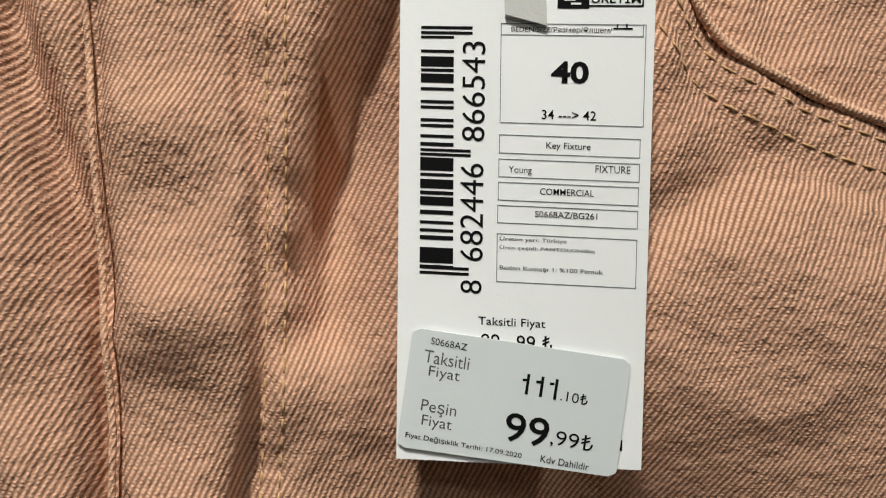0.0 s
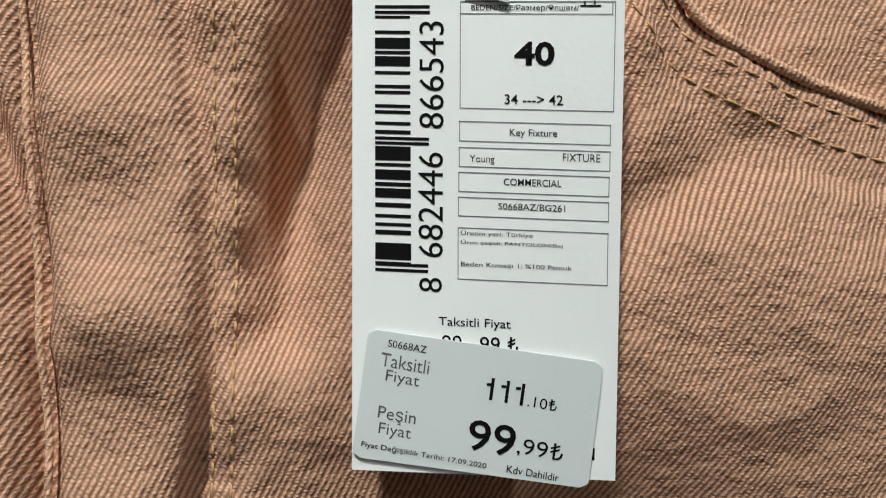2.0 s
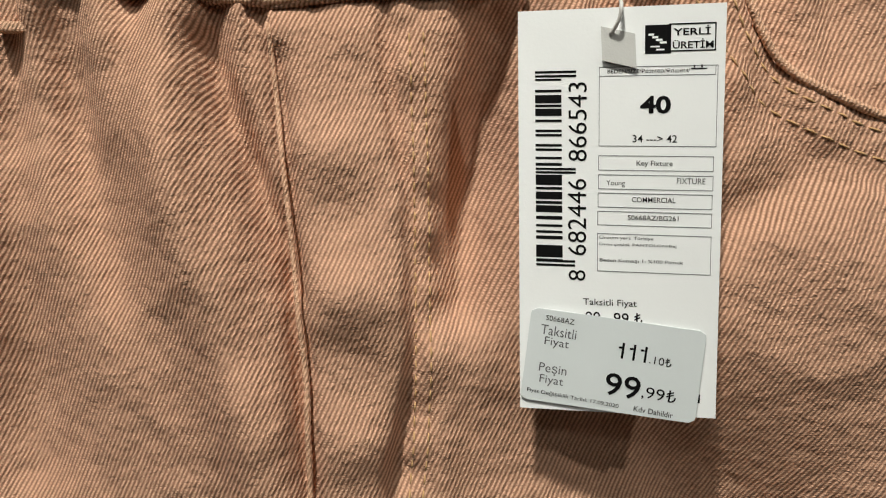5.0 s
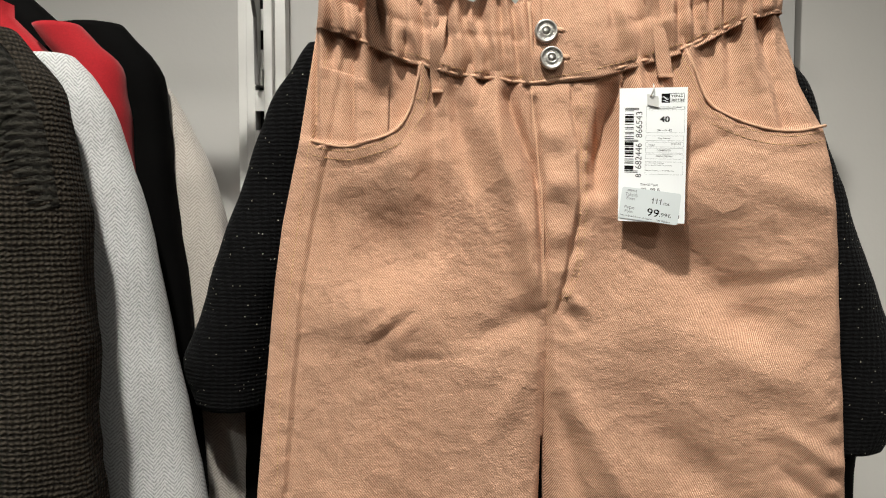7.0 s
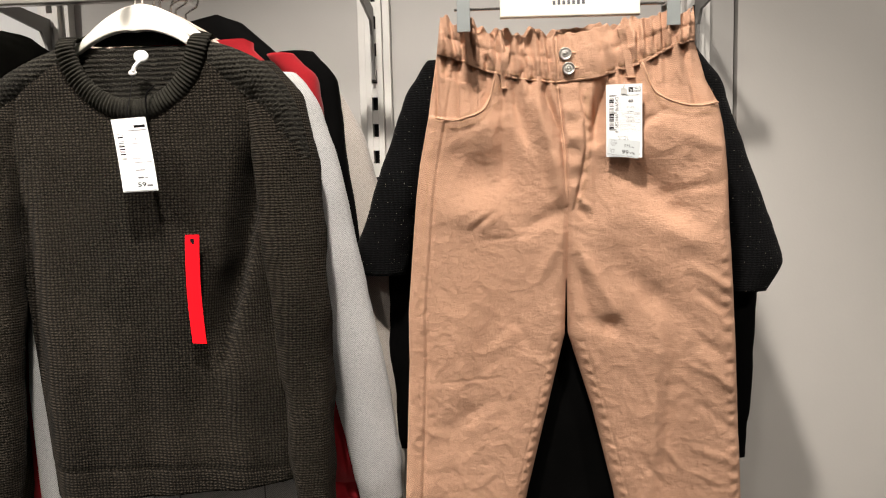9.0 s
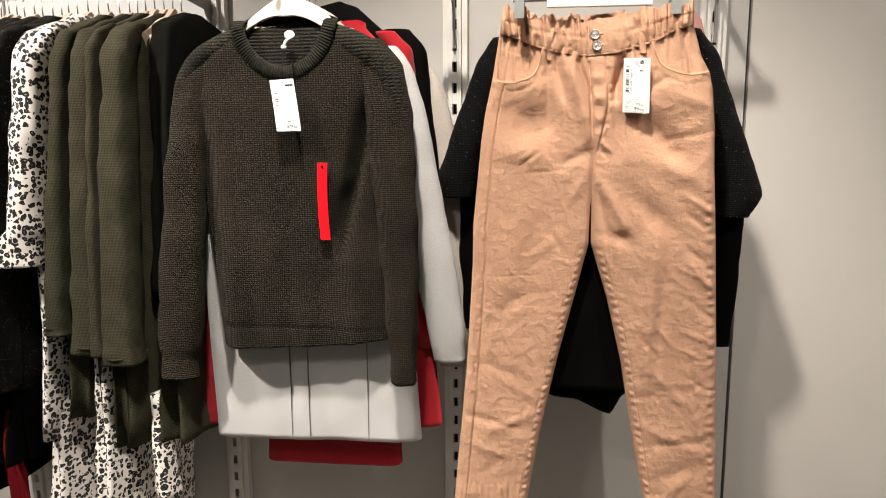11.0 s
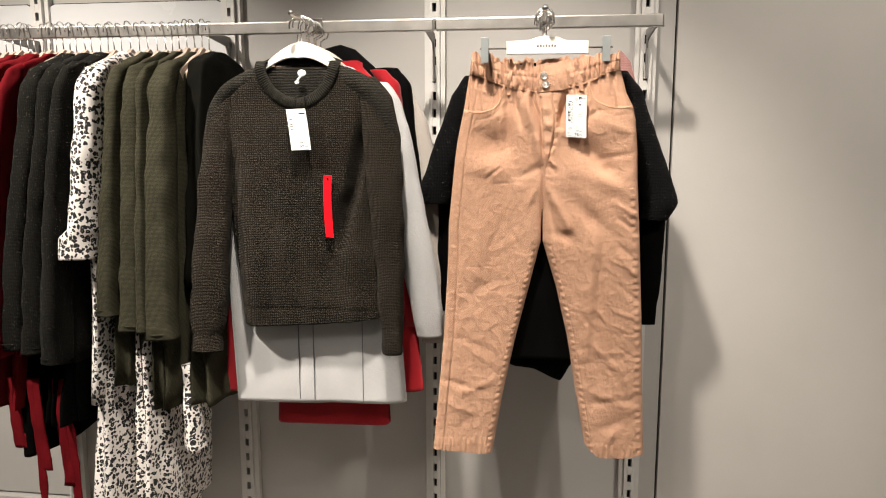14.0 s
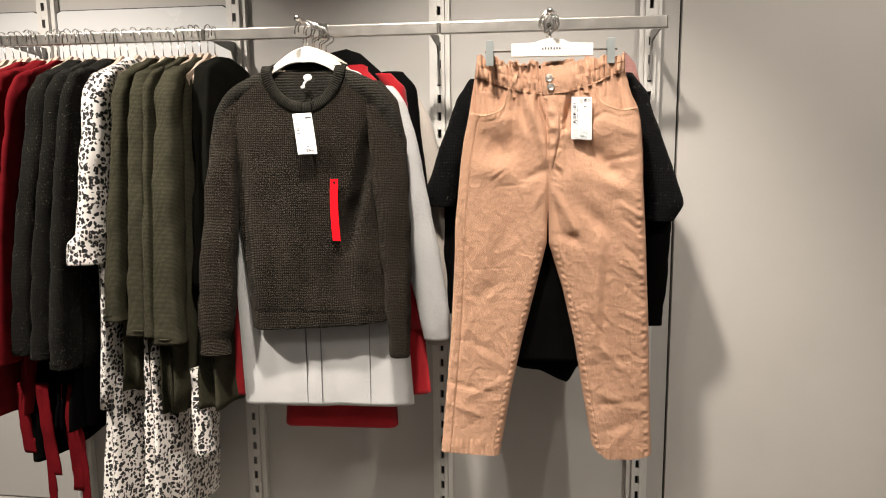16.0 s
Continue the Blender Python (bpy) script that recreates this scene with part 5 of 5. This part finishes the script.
sweater_tag = thing("price_tag", "white card price tag tilted on a charcoal sweater", "price tag")
card2 = Card((-0.5745, SY - 0.030, 1.6255), (-0.5285, SY - 0.034, 1.6275), (-0.5625, SY - 0.034, 1.5340), (-0.5165, SY - 0.036, 1.5355), 0.0012)
card2.sheet("card", (0.0, 1.0, lambda s, v: (s, v)), 0.0, 0.0005, CARD, sweater_tag, 16, "white coated card")
rects = []
rng = random.Random(3)
v = 0.20
while v < 0.56:
    h = rng.choice((0.006, 0.006, 0.012, 0.02))
    rects.append((0.10, v, 0.26, v + h))
    v += h + rng.choice((0.008, 0.012, 0.018))
card2.bars("barcode", rects, INK, sweater_tag, 0.00012)
card2.words("size_letter", "L", 0.60, 0.265, 0.635, 0.305, INK, sweater_tag, 0.00012, 0.02)
card2.bars("print", [(0.42, 0.165, 0.95, 0.175), (0.48, 0.34, 0.80, 0.347), (0.42, 0.545, 0.80, 0.552), (0.45, 0.60, 0.95, 0.607), (0.45, 0.70, 0.72, 0.715), (0.12, 0.83, 0.24, 0.84), (0.12, 0.90, 0.24, 0.91)], GREY_INK, sweater_tag, 0.00012)
card2.bars("mark_panel", [(0.62, 0.10, 0.94, 0.135)], INK, sweater_tag, 0.00012)
card2.sheet("price_sticker", (0.75, 0.985, lambda s, q: (0.03 + 0.94 * s, q)), 0.0008, 0.0003, STICKER, sweater_tag, 6)
card2.bars("print", [(0.50, 0.80, 0.66, 0.822), (0.70, 0.81, 0.78, 0.822)], GREY_INK, sweater_tag, 0.0009)
card2.words("print", "59", 0.46, 0.875, 0.70, 0.935, INK, sweater_tag, 0.0009, 0.02)
card2.bars("print", [(0.72, 0.91, 0.88, 0.935)], GREY_INK, sweater_tag, 0.0009)

strip = thing("size_strip", "long bright red size strip stuck on the sweater", "label strip")
card3 = Card((-0.4955, SY - 0.012, 1.4775), (-0.4765, SY - 0.013, 1.4775), (-0.4935, SY - 0.0125, 1.3350), (-0.4745, SY - 0.0135, 1.3345), 0.0)
card3.sheet("tape", (0.0, 1.0, lambda s, q: (s - 0.25 * math.sin(math.pi * q) * 0.6, q)), 0.001, 0.0006, RED_TAPE, strip, 24)
card3.bars("print", [(0.35, 0.035, 0.62, 0.07), (0.45, 0.07, 0.62, 0.085)], INK, strip, 0.0014)


# garments behind the sweater, one behind the other on the arm
def hung(name, label, category, material, y, left, right, top, low, sleeves=(), seed=0.0, rough=0.004, gather=0.0, depth=0.02, group="garments behind the sweater", sleeve_mat=None):
    t = thing(name, label, category, group=group)
    front_garment(t, "body", material, left, right, top, low, y, depth, rough, seed, 80, 70, gather, "", 0.012)
    for sec, sl_seed in sleeves:
        loft("sleeve", sec, sleeve_mat or material, t, wave=0.05, waves=4, rough=0.004, seed=sl_seed, seg=30, steps=8)
    return t


coat = hung("coat", "pale grey herringbone wool coat hanging behind a sweater", "coat", WHITE_WOOL, -0.425,
            [(0.895, -0.762), (1.25, -0.775), (1.60, -0.750), (1.73, -0.62)], [(0.895, -0.321), (1.25, -0.345), (1.55, -0.352), (1.66, -0.362), (1.73, -0.45)],
            [(-0.78, 1.62), (-0.74, 1.68), (-0.62, 1.73), (-0.46, 1.73), (-0.372, 1.69), (-0.32, 1.62)], [(-0.78, 0.900), (-0.55, 0.906), (-0.32, 0.914)],
            [([(-0.385, -0.405, 1.690, 0.022, 0.016), (-0.362, -0.404, 1.655, 0.030, 0.024), (-0.340, -0.402, 1.55, 0.036, 0.028), (-0.316, -0.400, 1.40, 0.040, 0.030), (-0.290, -0.398, 1.25, 0.040, 0.028), (-0.270, -0.396, 1.13, 0.035, 0.024), (-0.266, -0.396, 1.080, 0.030, 0.020)], 2.1)], 5.0, 0.004, 0.001)
for sx in (-0.590, -0.552, -0.428):
    box("panel_seam", sx - 0.0007, sx + 0.0007, -0.4275, -0.4235, 0.915, 1.12, GREY_INK, coat)

hung("dress", "crimson red dress hanging behind a pale coat", "dress", RED, -0.388,
     [(0.905, -0.828), (1.3, -0.800), (1.6, -0.74), (1.73, -0.62)], [(0.915, -0.284), (1.3, -0.320), (1.55, -0.350), (1.66, -0.358), (1.73, -0.43)],
     [(-0.80, 1.62), (-0.74, 1.69), (-0.62, 1.735), (-0.44, 1.745), (-0.372, 1.715), (-0.28, 1.62)], [(-0.83, 0.910), (-0.55, 0.924), (-0.28, 0.932)],
     [([(-0.39, -0.375, 1.722, 0.018, 0.014), (-0.362, -0.372, 1.69, 0.022, 0.018), (-0.355, -0.370, 1.62, 0.020, 0.022), (-0.348, -0.370, 1.45, 0.020, 0.022), (-0.320, -0.370, 1.10, 0.022, 0.020)], 3.0)], 8.0)
hung("skirt", "crimson red skirt whose hem hangs below a coat", "skirt", RED, -0.372,
     [(0.82, -0.678), (1.2, -0.65)], [(0.82, -0.374), (1.2, -0.39)], [(-0.7, 1.2), (-0.3, 1.2)], [(-0.68, 0.832), (-0.665, 0.826), (-0.38, 0.832), (-0.37, 0.838)], (), 2.0, 0.003)
hung("coat", "black coat with a high collar hanging on the arm", "coat", BLACK, -0.358,
     [(1.0, -0.76), (1.6, -0.73), (1.75, -0.60)], [(1.0, -0.340), (1.5, -0.345), (1.66, -0.352), (1.70, -0.37), (1.78, -0.46)],
     [(-0.78, 1.60), (-0.72, 1.70), (-0.60, 1.76), (-0.485, 1.785), (-0.46, 1.775), (-0.42, 1.745), (-0.36, 1.70)], [(-0.78, 1.0), (-0.3, 1.0)],
     [([(-0.375, -0.350, 1.728, 0.026, 0.016), (-0.345, -0.348, 1.69, 0.030, 0.020), (-0.338, -0.346, 1.58, 0.032, 0.022), (-0.324, -0.344, 1.46, 0.034, 0.022), (-0.300, -0.344, 1.10, 0.030, 0.020)], 6.0)], 9.0)
hung("coat", "warm grey herringbone wool coat at the back", "coat", BEIGE_WOOL, -0.328,
     [(0.98, -0.74), (1.6, -0.70), (1.72, -0.58)], [(0.98, -0.33), (1.5, -0.340), (1.66, -0.36), (1.72, -0.44)],
     [(-0.75, 1.60), (-0.68, 1.69), (-0.56, 1.735), (-0.42, 1.725), (-0.35, 1.66)], [(-0.75, 0.99), (-0.3, 0.99)],
     [([(-0.375, -0.322, 1.715, 0.022, 0.014), (-0.342, -0.320, 1.675, 0.028, 0.016), (-0.314, -0.320, 1.60, 0.032, 0.018), (-0.294, -0.320, 1.52, 0.036, 0.020), (-0.278, -0.320, 1.40, 0.036, 0.020), (-0.270, -0.320, 1.15, 0.034, 0.018), (-0.270, -0.320, 1.045, 0.030, 0.016)], 7.0)], 11.0)
for k in range(6):
    yy = -0.440 + k * 0.028
    shirt_hanger("shirt_hanger", "hanger with a chromed hook behind the sweater", -0.556 + 0.004 * (k % 2), yy, 1.782, 0.10, 0.06, PLASTIC if k == 0 else WOODY, "hangers behind the sweater", 0.018)

# garments behind the trousers
grp = "garments behind the trousers"
hung("sweater", "black glittering knit sweater with short wide sleeves", "sweater", BLACK, -0.392,
     [(1.02, -0.20), (1.30, -0.205), (1.60, -0.205), (1.68, -0.192), (1.73, -0.15)], [(1.02, 0.20), (1.30, 0.210), (1.60, 0.215), (1.68, 0.205), (1.74, 0.15)],
     [(-0.21, 1.66), (-0.175, 1.712), (-0.12, 1.73), (0.12, 1.735), (0.178, 1.722), (0.22, 1.66)], [(-0.21, 1.03), (0.2, 1.03)],
     [([(-0.160, -0.378, 1.705, 0.022, 0.016), (-0.188, -0.374, 1.66, 0.026, 0.022), (-0.212, -0.370, 1.58, 0.030, 0.026), (-0.240, -0.366, 1.49, 0.036, 0.028), (-0.256, -0.364, 1.44, 0.038, 0.028), (-0.252, -0.364, 1.405, 0.030, 0.026)], 1.0),
      ([(0.165, -0.378, 1.712, 0.024, 0.016), (0.198, -0.374, 1.665, 0.028, 0.022), (0.224, -0.370, 1.58, 0.032, 0.026), (0.252, -0.366, 1.49, 0.038, 0.030), (0.270, -0.364, 1.43, 0.042, 0.030), (0.274, -0.364, 1.41, 0.040, 0.028), (0.262, -0.364, 1.372, 0.032, 0.026)], 2.0)], 13.0, group=grp, sleeve_mat=BLACK_KNIT)
hung("sweater", "black long-sleeved sweater hanging at the back", "sweater", BLACK, -0.350,
     [(0.96, -0.07), (1.05, -0.12), (1.3, -0.18), (1.6, -0.19), (1.72, -0.13)], [(0.96, 0.06), (1.0, 0.08), (1.05, 0.14), (1.3, 0.19), (1.6, 0.20), (1.72, 0.14)],
     [(-0.2, 1.66), (-0.13, 1.72), (0.13, 1.72), (0.2, 1.66)], [(-0.15, 1.02), (-0.06, 1.008), (-0.045, 0.998), (-0.01, 0.993), (0.03, 0.972), (0.055, 0.962), (0.068, 0.978), (0.15, 1.02)],
     [([(-0.175, -0.325, 1.69, 0.022, 0.016), (-0.205, -0.322, 1.60, 0.028, 0.022), (-0.225, -0.320, 1.45, 0.030, 0.024), (-0.232, -0.320, 1.30, 0.030, 0.024), (-0.225, -0.320, 1.13, 0.026, 0.020)], 3.0),
      ([(0.180, -0.325, 1.69, 0.022, 0.016), (0.215, -0.322, 1.60, 0.028, 0.022), (0.245, -0.320, 1.45, 0.034, 0.026), (0.262, -0.320, 1.35, 0.036, 0.026), (0.264, -0.320, 1.25, 0.030, 0.024), (0.262, -0.320, 1.15, 0.024, 0.020), (0.262, -0.320, 1.110, 0.022, 0.018)], 4.0)], 15.0, group=grp)
hung("cardigan", "rose pink knitted cardigan showing behind the trousers", "cardigan", PINK, -0.322,
     [(1.25, -0.16), (1.6, -0.17), (1.76, -0.12)], [(1.25, 0.215), (1.60, 0.228), (1.68, 0.222), (1.74, 0.205), (1.765, 0.185), (1.78, 0.16)],
     [(-0.2, 1.66), (-0.12, 1.69), (0.10, 1.70), (0.15, 1.745), (0.18, 1.768), (0.205, 1.755), (0.23, 1.68)], [(-0.2, 1.26), (0.23, 1.26)], (), 17.0, 0.006, group=grp)


# ---------------------------------------------------------------- garments side by side on the packed rail
def dress_skirt(t, x, lean, mid, half, low, hw, skirt, seed):
    mat2, low2, w2 = skirt
    secs = [(x + lean * 0.8, mid, low + 0.08, hw * 1.1, half * 0.9), (x + lean * 1.0, mid, 0.5 * (low + low2), w2 * 0.9, half * 0.98), (x + lean * 1.1, mid, low2, w2, half)]
    loft("skirt", secs, mat2, t, wave=0.12, waves=7, rough=0.006, seed=seed + 3, seg=60, steps=10)
    return t


def side_garment(name, label, category, material, x, low, sleeve_low, hw=0.020, sw=0.023, front=-0.505, seed=0.0, skirt=None, lean=0.0, sleeve_mat=None):
    """A garment that hangs square to the rail: its sleeve faces the shop."""
    t = thing(name, label, category, group="garments on the packed rail")
    back = -0.115
    mid, half = 0.5 * (front + 0.03 + back), 0.5 * (back - front - 0.03)
    secs = [(x, RAIL_Y, 1.778, 0.012, 0.040), (x, RAIL_Y, 1.765, hw * 0.7, 0.070), (x, RAIL_Y, 1.742, hw * 0.9, 0.135), (x, mid, 1.705, hw, half * 0.88), (x, mid, 1.62, hw, half * 0.95), (x + lean * 0.4, mid, 1.40, hw * 1.05, half), (x + lean, mid, low, hw * 1.25, half * 1.02)]
    loft("body", secs, material, t, wave=0.09, waves=5, rough=0.006, seed=seed, seg=48, steps=8, power=3.0, twist=0.7)
    if sleeve_low:
        q = lean
        secs = [(x, front + 0.095, 1.745, sw * 0.5, 0.022), (x, front + 0.060, 1.728, sw * 0.8, 0.032), (x, front + 0.034, 1.685, sw * 0.95, 0.038), (x + q * 0.25, front + 0.020, 1.52, sw * 0.98, 0.042), (x + q * 0.6, front + 0.015, 1.35, sw * 1.12, 0.044), (x + q, front + 0.012, sleeve_low + 0.05, sw * 1.3, 0.044), (x + q * 1.05, front + 0.012, sleeve_low, sw * 1.38, 0.044)]
        loft("sleeve", secs, sleeve_mat or material, t, wave=0.09, waves=3, rough=0.0055, seed=seed + 1.7, seg=44, steps=10, twist=0.6)
        if name == "dress":
            return dress_skirt(t, x, lean, mid, half, low, hw, skirt, seed)
        hem = [(x + q * 1.05 + sw * 1.42 * math.cos(k * math.pi / 8), front + 0.012 + 0.046 * math.sin(k * math.pi / 8), sleeve_low + 0.016) for k in range(17)]
        tube("cuff_seam", hem, 0.0012, sleeve_mat or material, t, 6)
    if skirt:
        dress_skirt(t, x, lean, mid, half, low, hw, skirt, seed)
    return t


RACK = (
    ("blouse", "wine red blouse with long ties on the packed rail", "blouse", WINE, -1.372, -0.080, 0.86, 0.98, 0.022, 0.022, 0.0, None),
    ("blouse", "wine red blouse squeezed among dark knitwear", "blouse", WINE, -1.318, -0.080, 0.87, 1.00, 0.022, 0.021, 0.5, None),
    ("blouse", "dusty crimson blouse with a soft collar", "blouse", WINE, -1.268, -0.070, 0.87, 1.02, 0.016, 0.014, 1.0, None),
    ("cardigan", "dark glittering knitted cardigan with long sleeves", "cardigan", DARK_LUREX, -1.218, -0.085, 1.03, 1.04, 0.024, 0.026, 1.5, None),
    ("cardigan", "dark glittering knitted cardigan on a beige hanger", "cardigan", DARK_LUREX, -1.165, -0.072, 1.00, 1.035, 0.026, 0.027, 2.0, (BLACK, 0.83, 0.03)),
    ("cardigan", "charcoal glittering cardigan beside a leopard dress", "cardigan", DARK_LUREX, -1.122, -0.060, 1.00, 1.015, 0.022, 0.021, 2.5, (BLACK, 0.84, 0.03)),
    ("dress", "white leopard-print dress with black spots, long skirt", "dress", LEOPARD, -1.062, -0.046, 0.90, 1.275, 0.026, 0.030, 3.0, (LEOPARD, 0.40, 0.058)),
    ("jacket", "olive waffle-knit jacket on a beige hanger", "jacket", OLIVE, -1.004, -0.040, 0.94, 1.135, 0.022, 0.025, 3.5, None),
    ("jacket", "olive waffle-knit jacket squeezed between two others", "jacket", OLIVE, -0.955, -0.022, 0.90, 1.10, 0.020, 0.025, 4.0, None),
    ("jacket", "olive waffle-knit jacket with a stitched cuff", "jacket", OLIVE, -0.918, -0.018, 0.89, 1.105, 0.018, 0.016, 4.5, None),
    ("jacket", "olive waffle-knit jacket with black collar", "jacket", OLIVE, -0.878, -0.024, 0.90, 1.085, 0.020, 0.028, 5.0, None),
    ("jacket", "black-shouldered olive jacket at the end of the rail", "jacket", OLIVE_DARK, -0.822, -0.010, 1.20, 0, 0.034, 0.016, 5.5, (OLIVE, 0.90, 0.050)),
)
for name, label, cat, mat, gx, lean, low, slow, hw, sw, seed, skirt in RACK:
    side_garment(name, label, cat, mat, gx, low, slow, hw, sw, -0.505 - 0.014 * math.sin(seed * 3), seed, skirt, lean)

# the second leopard skirt that hangs low under the olive jackets
leo = thing("dress", "leopard-print dress hanging low under olive jackets", "dress", group="garments on the packed rail")
loft("skirt", [(-0.975, -0.34, 1.10, 0.03, 0.13), (-0.972, -0.34, 0.90, 0.045, 0.15), (-0.972, -0.34, 0.70, 0.045, 0.16), (-0.985, -0.34, 0.55, 0.042, 0.16)], LEOPARD, leo, wave=0.16, waves=8, rough=0.008, seed=9, seg=64, steps=12)
loft("cuff", [(-0.872, -0.445, 1.0, 0.014, 0.02), (-0.868, -0.445, 0.85, 0.022, 0.03), (-0.862, -0.445, 0.775, 0.026, 0.03)], LEOPARD, leo, wave=0.1, waves=4, rough=0.004, seed=10)

# long ties of the wine blouses
for tx, low, w in ((-1.300, 0.56, 0.010), (-1.285, 0.70, 0.012), (-1.225, 0.66, 0.014), (-1.205, 0.60, 0.012), (-1.352, 0.80, 0.014)):
    t = thing("tie_belt", "wine red cloth tie hanging from a blouse", "tie belt", group="ties of the blouses")
    loft("band", [(tx, -0.46, 0.95, w, 0.004), (tx + 0.006, -0.465, 0.85, w * 1.1, 0.005), (tx + 0.012, -0.46, 0.75, w, 0.004), (tx + 0.016, -0.46, low, w * 1.1, 0.003)], WINE, t, wave=0.1, waves=3, rough=0.006, seed=tx, seg=16)
t = thing("trousers", "folded black trousers hanging under wine blouses", "trousers", group="garments on the packed rail")
loft("leg", [(-1.33, -0.30, 1.0, 0.05, 0.15), (-1.33, -0.30, 0.80, 0.05, 0.16), (-1.33, -0.30, 0.735, 0.048, 0.16)], BLACK, t, wave=0.06, waves=5, rough=0.006, seed=3)

# hangers of the packed rail
rng = random.Random(11)
hx = -1.62
while hx < -0.84:
    t = thing("side_hanger", "beige plastic hanger with a thin chromed hook", "hanger", group="hangers on the packed rail")
    z0 = 1.772 + rng.uniform(-0.004, 0.004)
    top = [(RAIL_Y + 0.125 * q, z0 - 0.050 * abs(q) ** 1.6 + 0.016 * math.exp(-(q / 0.14) ** 2)) for q in np.linspace(-1, 1, 25)]
    low = [(RAIL_Y + 0.122 * q, z0 - 0.024 - 0.052 * abs(q) ** 1.5) for q in np.linspace(1, -1, 13)]
    bm = bmesh.new()
    a = [bm.verts.new((hx - 0.0055, yy, zz)) for yy, zz in top + low]
    b = [bm.verts.new((hx + 0.0055, yy, zz)) for yy, zz in top + low]
    bm.faces.new(a)
    bm.faces.new(b[::-1])
    for k in range(len(a)):
        n = (k + 1) % len(a)
        bm.faces.new((a[n], a[k], b[k], b[n]))
    bmesh.ops.recalc_face_normals(bm, faces=bm.faces[:])
    child("hanger_body", bm_mesh("hanger_body", bm, WOODY), t)
    tilt = rng.uniform(-0.012, 0.006)
    hook = []
    for k, (qx, qy, qz) in enumerate(hook_path(0, 0, z0 - 0.004, 0.0185)):
        hook.append((hx + tilt * (qz - z0) / 0.05, RAIL_Y + qx, qz + 0.031 * (1 if k else 0)))
    tube("hook", hook, 0.0015, CHROME, t, 7)
    hx += rng.uniform(0.017, 0.025)
